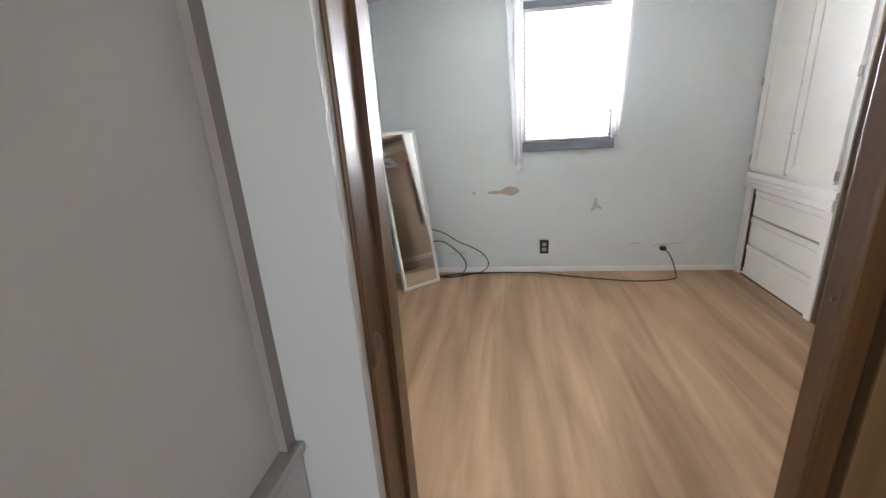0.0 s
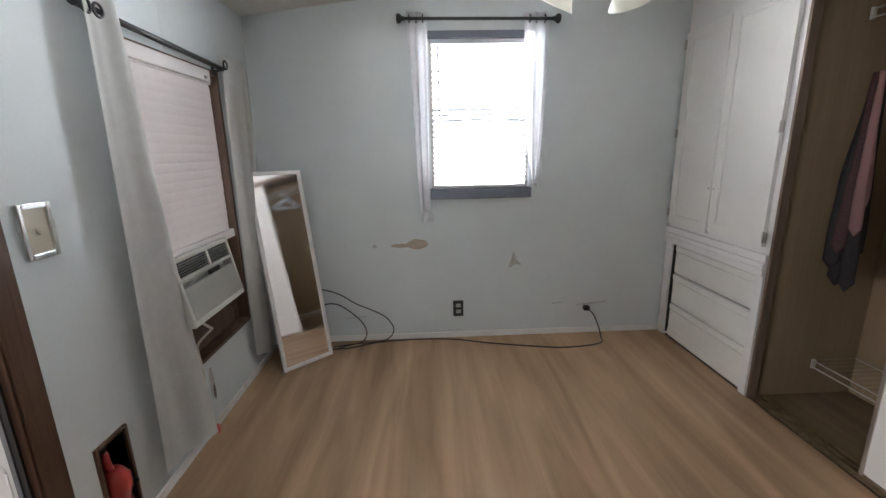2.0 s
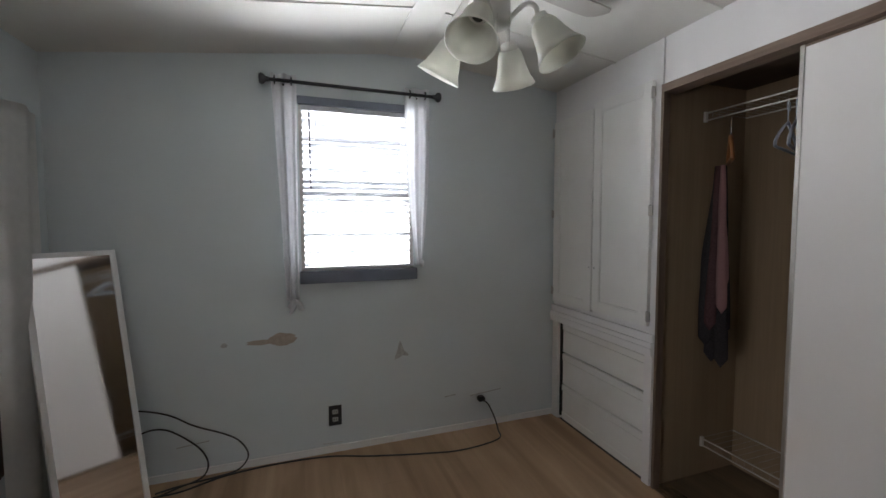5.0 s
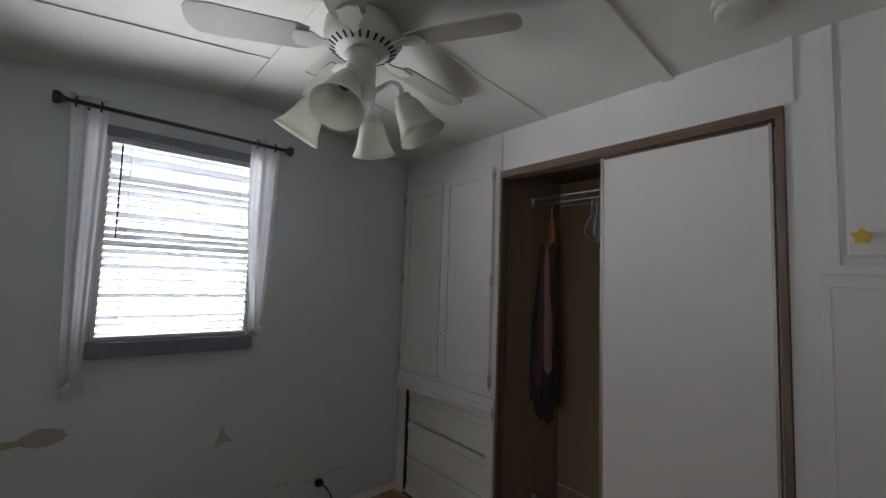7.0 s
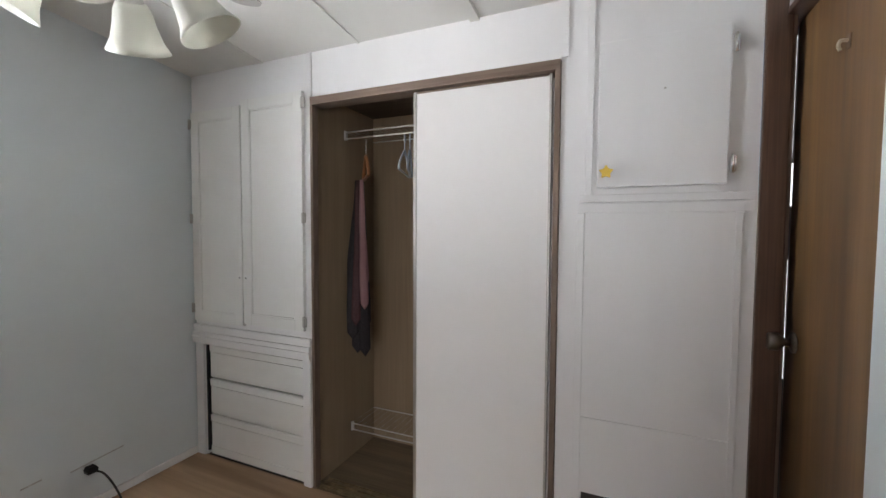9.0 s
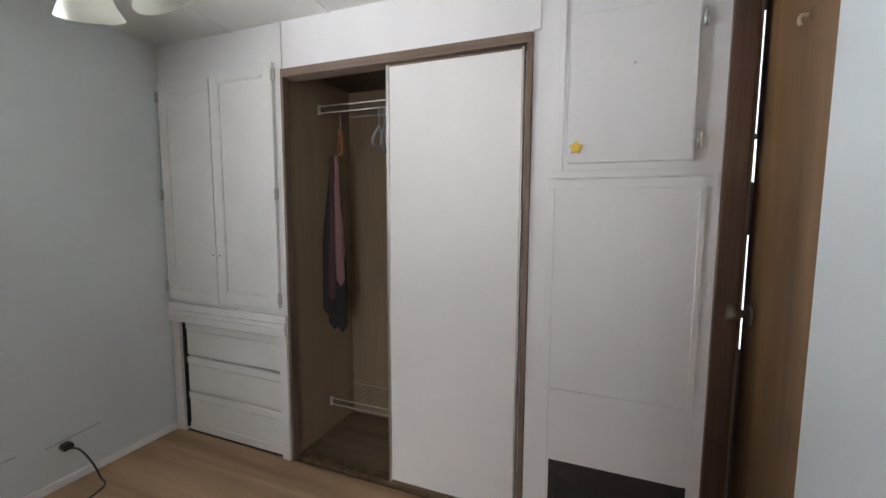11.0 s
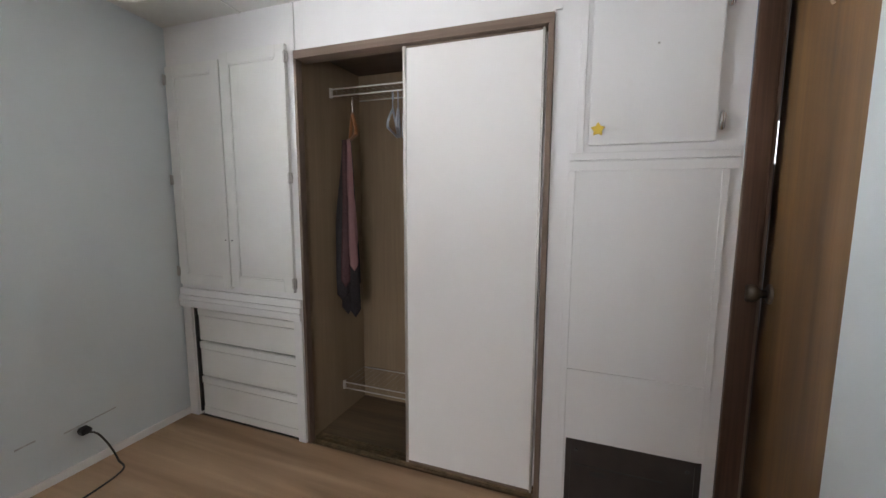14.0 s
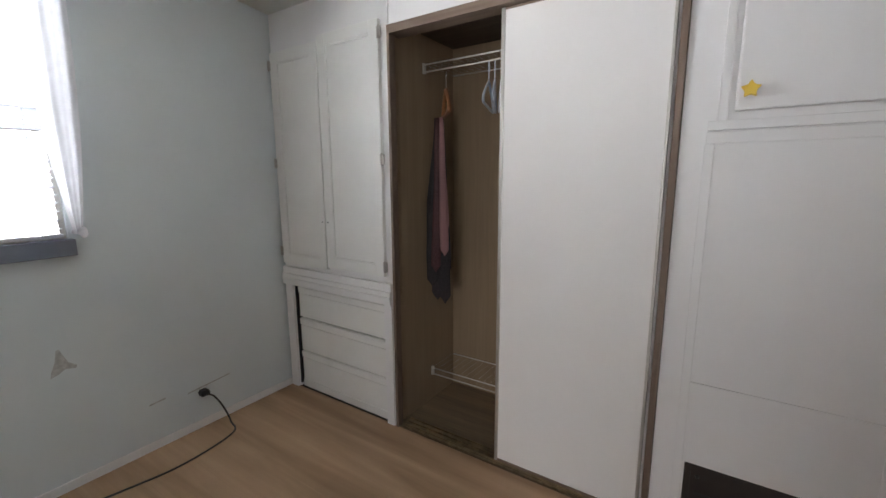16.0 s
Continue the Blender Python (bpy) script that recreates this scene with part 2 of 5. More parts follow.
TIE_RED = material("maroon_silk", (0.12, 0.05, 0.055), 0.5, vary=0.3, scale=120)
TIE_PINK = material("dusty_pink_silk", (0.46, 0.25, 0.25), 0.5, vary=0.1, scale=200)
ORANGE = material("orange_wood_hanger", (0.32, 0.13, 0.05), 0.4, vary=0.1)
HANGER = material("grey_blue_plastic", (0.42, 0.46, 0.52), 0.4, vary=0.05)
HANGER_W = material("white_plastic", (0.75, 0.75, 0.75), 0.4, vary=0.03)
GLASS = glass_material("window_glass")
CRACK = glow("daylight_in_crack", (0.95, 0.97, 1.0), 1.8)
OUTSIDE = glow("bright_outdoors", (0.93, 0.97, 1.0), 9.0)


# ---------------------------------------------------------------- building helpers
def box(bm, x0, x1, y0, y1, z0, z1, bevel=0.0):
    r = bmesh.ops.create_cube(bm, size=1.0)
    for v in r["verts"]:
        v.co = Vector(((x0 + x1) / 2 + v.co.x * (x1 - x0), (y0 + y1) / 2 + v.co.y * (y1 - y0), (z0 + z1) / 2 + v.co.z * (z1 - z0)))
    if bevel:
        edges = list({e for v in r["verts"] for e in v.link_edges})
        bmesh.ops.bevel(bm, geom=edges, offset=bevel, segments=2, affect="EDGES", profile=0.6)
    return bm


def boxes(*specs, bevel=0.0):
    bm = bmesh.new()
    for s in specs:
        box(bm, *s, bevel=bevel)
    return bm


def one(x0, x1, y0, y1, z0, z1, bevel=0.0):
    return box(bmesh.new(), x0, x1, y0, y1, z0, z1, bevel)


def tube(bm, pts, r, seg=8, cap=True):
    """A round bar along points; r may be a number or one radius a point."""
    pts = [Vector(p) for p in pts]
    rs = r if isinstance(r, (list, tuple)) else [r] * len(pts)
    rings, side = [], None
    for i, p in enumerate(pts):
        d = (pts[min(i + 1, len(pts) - 1)] - pts[max(i - 1, 0)]).normalized()
        if side is None:
            side = d.orthogonal().normalized()
        side = (side - d * side.dot(d)).normalized()
        up = d.cross(side)
        rings.append([bm.verts.new(p + rs[i] * (math.cos(a) * side + math.sin(a) * up)) for a in (2 * math.pi * k / seg for k in range(seg))])
    for a, b in zip(rings, rings[1:]):
        for k in range(seg):
            f = bm.faces.new((a[k], a[(k + 1) % seg], b[(k + 1) % seg], b[k]))
            f.smooth = True
    if cap:
        bm.faces.new(rings[0][::-1])
        bm.faces.new(rings[-1])
    return bm


def lathe(bm, profile, seg=24, centre=(0, 0, 0), m=None):
    """Turns (radius, height) pairs about the z axis."""
    rings = []
    for r, z in profile:
        ring = []
        for k in range(seg):
            a = 2 * math.pi * k / seg
            p = Vector((r * math.cos(a), r * math.sin(a), z))
            ring.append(bm.verts.new((m @ p if m else p) + Vector(centre)))
        rings.append(ring)
    for a, b in zip(rings, rings[1:]):
        for k in range(seg):
            f = bm.faces.new((a[k], a[(k + 1) % seg], b[(k + 1) % seg], b[k]))
            f.smooth = True
    if profile[0][0] > 1e-4:
        bm.faces.new(rings[0][::-1])
    if profile[-1][0] > 1e-4:
        bm.faces.new(rings[-1])
    return bm


def curve_points(ctrl, n=8):
    """A smooth line through control points."""
    c = [Vector(p) for p in ctrl]
    c = [c[0] * 2 - c[1]] + c + [c[-1] * 2 - c[-2]]
    out = []
    for i in range(1, len(c) - 2):
        for k in range(n):
            t = k / n
            out.append(0.5 * ((2 * c[i]) + (c[i + 1] - c[i - 1]) * t + (2 * c[i - 1] - 5 * c[i] + 4 * c[i + 1] - c[i + 2]) * t * t
                              + (3 * c[i] - c[i - 1] - 3 * c[i + 1] + c[i + 2]) * t ** 3))
    out.append(c[-2])
    return out


def slab(bm, outline, axis, a, b):
    """An outline of (u, v) pairs pushed from a to b along an axis: x takes (y, z), y takes (x, z), z takes (x, y)."""
    def at(u, v, w):
        return {"x": (w, u, v), "y": (u, w, v), "z": (u, v, w)}[axis]
    lo = [bm.verts.new(at(u, v, a)) for u, v in outline]
    hi = [bm.verts.new(at(u, v, b)) for u, v in outline]
    bm.faces.new(lo)
    bm.faces.new(hi[::-1])
    for i in range(len(lo)):
        j = (i + 1) % len(lo)
        bm.faces.new((lo[i], lo[j], hi[j], hi[i]))
    bmesh.ops.recalc_face_normals(bm, faces=bm.faces)
    return bm


def mesh_of(name, bm, mat):
    me = bpy.data.meshes.new(name)
    bmesh.ops.recalc_face_normals(bm, faces=bm.faces)
    bm.to_mesh(me)
    bm.free()
    me.materials.append(mat)
    return me


def part(name, bm, mat, parent, label=""):
    ob = new(name, mesh_of(name, bm, mat))
    ob.parent = parent
    if parent.type == "EMPTY":
        ob.matrix_parent_inverse = Matrix.Translation(-parent.location)
    return tagged(ob, label)


def thing(name, base, label, category, group=""):
    ob = new(name)
    ob.empty_display_size = 0.05
    ob.location = base
    return tagged(ob, label, category, group)


def solid(name, bm, mat, label, category, group=""):
    return tagged(new(name, mesh_of(name, bm, mat)), label, category, group)


def structure(name, bm, mat, label="", category=""):
    return tagged(new(name, mesh_of(name, bm, mat)), label, category, kind="structure")


def wall_x(bm, x0, x1, y0, y1, z0, z1, holes=()):
    """A wall that runs along y, cut by holes (y0, y1, z0, z1)."""
    y = y0
    for a, b, c, d in sorted(holes):
        if a > y:
            box(bm, x0, x1, y, a, z0, z1)
        if c > z0:
            box(bm, x0, x1, a, b, z0, c)
        if d < z1:
            box(bm, x0, x1, a, b, d, z1)
        y = b
    if y1 > y:
        box(bm, x0, x1, y, y1, z0, z1)
    return bm


def wall_y(bm, y0, y1, x0, x1, z0, z1, holes=()):
    x = x0
    for a, b, c, d in sorted(holes):
        if a > x:
            box(bm, x, a, y0, y1, z0, z1)
        if c > z0:
            box(bm, a, b, y0, y1, z0, c)
        if d < z1:
            box(bm, a, b, y0, y1, d, z1)
        x = b
    if x1 > x:
        box(bm, x, x1, y0, y1, z0, z1)
    return bm


# ---------------------------------------------------------------- shell of the bedroom
W, YB, YF, RIDGE = 2.72, 0.28, 3.0, 1.67     # width, back wall face, front wall face, ridge of the ceiling


def ceiling_height(x):
    return 2.285 - 0.12 * (RIDGE - x) if x < RIDGE else 2.285 - 0.108 * (x - RIDGE)


structure("wall_north", wall_y(bmesh.new(), YF, YF + 0.10, -0.08, W + 0.75, 0, 2.36, [(1.10, 1.735, 1.05, 1.985)]), WALL,
          "pale blue painted wall with peeled tan patches", "wall")
structure("wall_west", wall_x(bmesh.new(), -0.07, 0, 0.21, YF, 0, 2.10, [(0.42, 1.262, 0, 2.0), (1.86, 2.60, 0.355, 1.71), (1.432, 1.548, 0.004, 0.395)]), WALL,
          "pale blue painted wall with a side window", "wall")
structure("wall_south", boxes((0.0, 0.715, 0.21, 0.385, 0, 2.36), (0.715, 1.45, 0.21, 0.28, 2.0, 2.36), (1.45, 2.16, 0.21, YB, 0, 2.36), (2.16, 2.84, 0.21, YB, 2.0, 2.36), (2.84, W + 0.16, 0.21, YB, 0, 2.36)), WALL,
          "pale blue painted wall with two doorways", "wall")
# closet wall: panels round the openings, each butted to the next
structure("wall_east_header", boxes((W, W + 0.03, 0.955, 2.141, 1.955, 2.20)), WHITE, "white painted wall panel over the closet", "wall")
structure("wall_east_cabinet_face", wall_x(bmesh.new(), W, W + 0.03, 2.141, YF, 0, 2.20, [(2.204, 2.925, 0.0, 0.655)]), WHITE,
          "white painted built-in face frame", "wall")
structure("wall_east_panel_face", wall_x(bmesh.new(), W, W + 0.03, 0.335, 0.955, 0, 2.20, [(0.378, 0.855, 0.03, 0.318)]), WHITE,
          "white painted panelled wall beside the closet", "wall")
structure("wall_east_outer", boxes((3.30, 3.36, 0.21, YF, 0, 2.30)), CLOSETPANEL, "outer wall behind the closet", "wall")

bm = bmesh.new()
slab(bm, [(-0.07, ceiling_height(-0.07)), (RIDGE, 2.285), (3.36, ceiling_height(3.36)), (3.36, 2.45), (-0.07, 2.45)], "y", 0.21, YF + 0.1)


def ceiling_strip(bm, y, half, drop, left=True, right=True):
    for ok, xa, xb in ((left, 0.0, RIDGE - 0.07), (right, RIDGE + 0.07, W)):
        if ok:
            za, zb = ceiling_height(xa), ceiling_height(xb)
            slab(bm, [(xa, za - drop), (xb, zb - drop), (xb, zb + 0.004), (xa, za + 0.004)], "y", y - half, y + half)


ceiling_strip(bm, 0.70, 0.022, 0.012)
ceiling_strip(bm, 1.30, 0.020, 0.012)
ceiling_strip(bm, 1.865, 0.006, 0.005)
ceiling_strip(bm, 2.46, 0.006, 0.005)
slab(bm, [(RIDGE - 0.075, 2.270), (RIDGE + 0.075, 2.270), (RIDGE + 0.075, 2.282), (RIDGE - 0.075, 2.282)], "y", YB, YF)
structure("ceiling", bm, CEIL, "low vaulted ceiling of off-white boards with battens", "ceiling")

structure("floor", boxes((-0.07, W + 0.03, 0.21, YF + 0.1, -0.08, -0.010), (-1.0, 2.3, -2.2, 0.21, -0.08, -0.010)), SUBFLOOR,
          "light oak laminate plank floor", "floor")

# baseboards
structure("baseboard", boxes((0.0, W, YF - 0.010, YF, 0.0, 0.038)), WHITE, "thin white baseboard strip", "baseboard")
structure("baseboard_west", boxes((0.0, 0.010, 1.33, YF - 0.010, 0.0, 0.035)), WHITE, "thin white baseboard strip", "baseboard")
# thin seam in the side wall panelling
structure("wall_seam", boxes((0.0, 0.0012, 2.16, 2.168, 1.72, 2.085)), WALL, "narrow wall panel seam", "trim")
# moulding strips on the closet wall
structure("trim_closet_wall", boxes((W - 0.008, W, 2.136, 2.150, 1.96, 2.17), (W - 0.010, W, 0.930, 0.955, 1.96, 2.19)), WHITE, "narrow white moulding", "trim")


# ---------------------------------------------------------------- doorways
def doorway(name, sides, mat, label):
    return structure(name, boxes(*sides, bevel=0.004), mat, label, "door frame")


# way in from the hall
entry = doorway("door_frame_1", [(0.715, 0.737, 0.2135, 0.390, 0, 1.978), (1.303, 1.335, 0.160, 0.200, 0, 2.06), (0.715, 1.45, 0.200, 0.285, 1.978, 2.0)], JAMBWOOD,
                "brown wooden door frame of the hall doorway")
part("casing", boxes((0.660, 0.715, 0.385, 0.397, 0, 2.05), bevel=0.004), JAMBWOOD, entry)
part("side_board", boxes((1.341, 1.460, 0.150, 0.184, 0, 2.06), bevel=0.003), DOORWOOD, entry, "dark brown board beside the doorway")
part("groove", boxes((1.335, 1.341, 0.168, 0.186, 0, 2.06)), DARK, entry)
part("door_stop", boxes((0.737, 0.746, 0.300, 0.325, 0, 1.978)), JAMBWOOD, entry)
part("strike_plate", boxes((1.3022, 1.3035, 0.172, 0.188, 1.052, 1.085)), TRIM, entry, "small dark latch recess")
part("latch_pin", lathe(bmesh.new(), [(0.0, 0.003), (0.0035, 0.003), (0.004, 0.0)], 10, (1.3022, 0.179, 1.066), Matrix.Rotation(radians(-90), 4, "Y")), JAMBWOOD, entry)
part("latch_cup", lathe(bmesh.new(), [(0.0, 0.004), (0.018, 0.006), (0.026, 0.003), (0.028, 0)], 16, (0.737, 0.232, 0.955), Matrix.Rotation(radians(90), 4, "Y")), TRIM, entry, "dark oval latch cup")

# opening to the laundry room
laundry = doorway("door_frame_2", [(-0.045, 0.004, 1.245, 1.262, 0, 1.978), (-0.075, 0.004, 0.42, 0.442, 0, 1.978), (-0.075, 0.004, 0.442, 1.245, 1.978, 2.0)], TRIM,
                  "dark brown door frame of the laundry doorway")
part("casing", boxes((0.0045, 0.014, 1.250, 1.322, 0, 2.06), (0.0, 0.014, 0.34, 0.42, 0, 2.06), (0.0, 0.014, 0.42, 1.250, 2.0, 2.06), bevel=0.005), TRIM, laundry)
part("door_stop", boxes((-0.030, -0.016, 1.238, 1.2448, 0, 1.978)), DARK, laundry)
part("strike_plate", boxes((-0.024, 0.0, 1.2425, 1.2455, 0.86, 0.94)), CHROME, laundry, "small chrome strike plate")
part("weather_strip", boxes((-0.0465, -0.034, 1.236, 1.2448, 0.0, 1.978)), STRIP, laundry, "grey metal edge strip")

# frame of the narrow back door, in the corner
back = doorway("door_frame_3", [(2.16, 2.172, 0.205, 0.25, 0, 1.978), (2.172, 2.80, 0.205, 0.282, 1.978, 2.0)], TRIM,
               "dark brown frame of the back door")
part("casing", boxes((2.700, 2.722, 0.265, 0.335, 0, 2.06), (2.722, 2.772, 0.251, 0.290, 0, 2.06), bevel=0.005), TRIM, back)
# bead in lighter wood than the casing, to paint its highlight band
part("casing_bead", boxes((2.708, 2.722, 0.255, 0.265, 0, 2.06)), CLOSETTRIM, back)


def narrow_door():
    d = thing("back_door", (2.46, 0.235, 0.0), "closed oak-veneer narrow door with a brushed knob", "door")
    part("leaf", one(2.174, 2.774, 0.200, 0.232, 0.012, 1.974, 0.002), DOORWOOD, d)
    knob = part("knob", lathe(bmesh.new(), [(0.0, 0.070), (0.022, 0.070), (0.028, 0.064), (0.029, 0.050), (0.026, 0.040), (0.018, 0.030), (0.013, 0.024), (0.013, 0.006)], 24,
                              (2.700, 0.232, 0.968), Matrix.Rotation(radians(-90), 4, "X")), BRONZE, d, "aged nickel round knob")
    part("rose", lathe(bmesh.new(), [(0.033, 0.0), (0.033, 0.004), (0.024, 0.010), (0.011, 0.011)], 20, (2.700, 0.232, 0.968), Matrix.Rotation(radians(-90), 4, "X")), BRONZE, knob)
    hook = part("coat_hook", tube(bmesh.new(), curve_points([(2.436, 0.236, 1.785), (2.436, 0.250, 1.785), (2.436, 0.254, 1.772), (2.436, 0.250, 1.762)]), 0.0045), BONE, d, "small tan coat hook")
    part("hook_plate", one(2.428, 2.444, 0.232, 0.2345, 1.765, 1.800, 0.001), CLOSETTRIM, hook)


narrow_door()


# ---------------------------------------------------------------- windows
def slat(y0, y1, w, tilt, bow=0.004):
    """One slat along x, its middle at the origin."""
    bm = bmesh.new()
    rows = []
    for k in range(9):
        u = (k / 8 - 0.5) * w
        h = bow * (1 - (2 * k / 8 - 1) ** 2)
        rows.append([bm.verts.new((x, u * math.cos(tilt) - h * math.sin(tilt), u * math.sin(tilt) + h * math.cos(tilt))) for x in (y0, y1)])
    for a, b in zip(rows, rows[1:]):
        bm.faces.new((a[0], a[1], b[1], b[0]))
    bmesh.ops.solidify(bm, geom=bm.faces[:], thickness=0.0018)
    return bm


def north_window():
    w = thing("window_1", (1.424, 3.05, 0.985), "bright two-sash window with white mini blinds", "window")
    tagged(w, kind="structure")
    fr = part("window_frame", boxes((1.10, 1.120, 3.02, 3.09, 1.05, 1.985), (1.715, 1.735, 3.02, 3.09, 1.05, 1.985),
                                    (1.120, 1.715, 3.02, 3.09, 1.05, 1.068), (1.120, 1.715, 3.02, 3.09, 1.965, 1.985), bevel=0.002), STEEL, w)
    part("meeting_rail", one(1.120, 1.715, 3.055, 3.085, 1.468, 1.496, 0.003), DARK, w, "dark meeting rail")
    for z0, z1 in ((1.068, 1.468), (1.496, 1.965)):
        p = part("pane", one(1.120, 1.715, 3.066, 3.070, z0, z1), GLASS, w)
        p.visible_shadow = False
    part("window_sill", one(1.090, 1.748, 2.962, 3.02, 0.984, 1.05, 0.004), SILLBLUE, w, "slate-blue painted sill")
    part("head_trim", one(1.095, 1.735, 2.985, 3.02, 1.955, 1.996, 0.003), SILLBLUE, w, "slate-blue head trim")


def north_blind():
    b = thing("window_blind", (1.424, 3.01, 0.99), "white mini blind with open slats", "blind")
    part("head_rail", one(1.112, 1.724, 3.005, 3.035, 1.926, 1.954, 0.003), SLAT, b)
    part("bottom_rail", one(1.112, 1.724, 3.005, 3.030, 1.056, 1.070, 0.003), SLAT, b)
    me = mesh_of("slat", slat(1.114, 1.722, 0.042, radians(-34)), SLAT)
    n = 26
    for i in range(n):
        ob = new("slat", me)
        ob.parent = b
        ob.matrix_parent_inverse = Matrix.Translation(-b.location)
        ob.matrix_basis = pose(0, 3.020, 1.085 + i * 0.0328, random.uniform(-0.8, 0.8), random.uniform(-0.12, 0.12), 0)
    part("tilt_wand", tube(bmesh.new(), [(1.155, 2.995, 1.92), (1.158, 2.993, 1.50)], 0.0035, 6), ROD, b, "thin dark tilt wand")
    for x in (1.19, 1.66):
        part("ladder_cord", tube(bmesh.new(), [(x, 3.0, 1.06), (x, 3.0, 1.93)], 0.0014, 5), SLAT, b)


def west_window():
    w = thing("window_2", (-0.04, 2.23, 0.355), "dark wood side window with a room air conditioner", "window")
    tagged(w, kind="structure")
    part("window_frame", boxes((-0.085, 0.006, 1.86, 1.885, 0.355, 1.71), (-0.085, 0.006, 2.575, 2.60, 0.355, 1.71), (-0.085, 0.006, 1.885, 2.575, 1.685, 1.71),
                               (-0.085, 0.010, 1.885, 2.575, 0.355, 0.375), bevel=0.003), WINWOOD, w)
    part("inner_stop", boxes((-0.07, -0.05, 2.545, 2.575, 0.375, 1.685), (-0.07, -0.05, 1.885, 1.915, 0.375, 1.685)), WINWOOD, w)
    part("filler_board", one(-0.075, -0.055, 1.915, 2.545, 0.375, 0.62), WINWOOD, w, "dark stained board under the air conditioner")
    p = part("pane", one(-0.066, -0.062, 1.915, 2.545, 0.92, 1.685), GLASS, w)
    p.visible_shadow = False


def west_blind():
    b = thing("window_blind", (-0.03, 2.2, 0.87), "lowered white wood-look blind, slats shut", "blind")
    part("valance", one(-0.012, 0.012, 1.885, 2.50, 1.645, 1.70, 0.003), SLAT_PINK, b)
    part("head_rail", one(-0.045, -0.014, 1.89, 2.55, 1.64, 1.68, 0.002), SLAT_PINK, b)
    part("bottom_rail", one(-0.032, 0.006, 1.90, 2.545, 0.862, 0.905, 0.004), SLAT_PINK, b)
    me = mesh_of("slat", slat(-0.31, 0.31, 0.050, radians(86), 0.0008), SLAT_PINK)
    z = 0.925
    while z < 1.64:
        ob = new("slat", me)
        ob.parent = b
        ob.matrix_parent_inverse = Matrix.Translation(-b.location)
        ob.matrix_basis = pose(-0.014, 2.218 + random.uniform(-0.002, 0.002), z, 0, 0, 90)
        z += 0.0405
    part("pull_knob", one(0.010, 0.022, 2.44, 2.455, 1.655, 1.668, 0.003), STEEL, b)


north_window()
north_blind()
west_window()
west_blind()

structure("backdrop_door_gap", boxes((2.805, 2.815, 0.2257, 0.2270, 1.56, 1.95), (2.805, 2.815, 0.215, 0.2300, 1.40, 1.54), (2.805, 2.815, 0.2255, 0.2270, 1.02, 1.22), (2.805, 2.815, 0.2250, 0.2272, 0.82, 1.02)), CRACK, "daylight in the crack of the back door", "backdrop")
structure("back_door_seal", boxes((2.818, 2.830, 0.19, 0.27, 0, 2.05)), DARK, "dark outer door frame behind the crack", "trim")
backdrop = structure("backdrop", boxes((-0.6, 3.4, 4.2, 4.22, -0.5, 3.6)), OUTSIDE, "bright overexposed daylight outdoors", "backdrop")

# ---------------------------------------------------------------- laundry porch beyond the side wall, a step lower
PZ = -0.38
structure("porch_floor", boxes((-3.7, -0.07, -1.2, 2.75, PZ - 0.06, PZ)), PORCHFLOOR, "dark porch floor", "floor")
structure("porch_wall_north", wall_y(bmesh.new(), 2.75, 2.83, -3.7, -0.07, PZ, 2.4, [(-3.42, -2.74, 0.08, 1.25), (-2.26, -1.25, PZ, 1.46)]), PANELWOOD,
          "tan wood panelled porch wall", "wall")
structure("porch_niche", boxes((-2.3, -1.2, 3.12, 3.16, PZ, 1.6), (-2.30, -2.26, 2.83, 3.12, PZ, 1.6), (-1.25, -1.2, 2.83, 3.12, PZ, 1.6), (-2.26, -1.25, 2.83, 3.12, 1.46, 1.6)), BLACK,
          "dark recess in the porch wall", "wall")
structure("porch_niche_trim", boxes((-2.30, -1.21, 2.735, 2.75, 1.46, 1.50), (-2.30, -2.26, 2.735, 2.75, PZ, 1.46)), PANELWOOD, "light wood trim", "trim")
structure("porch_dado", boxes((-3.68, -2.60, 2.735, 2.749, PZ, 0.07)), BLACK, "dark board under the porch window", "trim")
# added bars draw the thin glass reflections seen in the recess
structure("niche_reflection_bars", boxes((-2.26, -1.25, 2.86, 3.12, 1.10, 1.112), (-2.26, -1.25, 2.86, 3.12, 0.72, 0.732)), DARK, "thin dark bars standing for reflection lines in the recess", "shelf")
structure("porch_wall_west", boxes((-3.78, -3.7, -1.2, 2.83, PZ, 2.4)), PANELWOOD, "tan wood panelled porch wall", "wall")
structure("porch_wall_south", boxes((-3.7, -0.07, -1.28, -1.2, PZ, 2.4)), PANELWOOD, "tan wood panelled porch wall", "wall")
structure("porch_ceiling", boxes((-3.78, -0.07, -1.28, 2.83, 2.03, 2.10)), CEIL, "off-white porch ceiling", "ceiling")
structure("porch_sill_wall", boxes((-0.09, -0.07, -1.2, 2.75, PZ, 0.0)), PANELWOOD, "skirt under the bedroom wall", "wall")


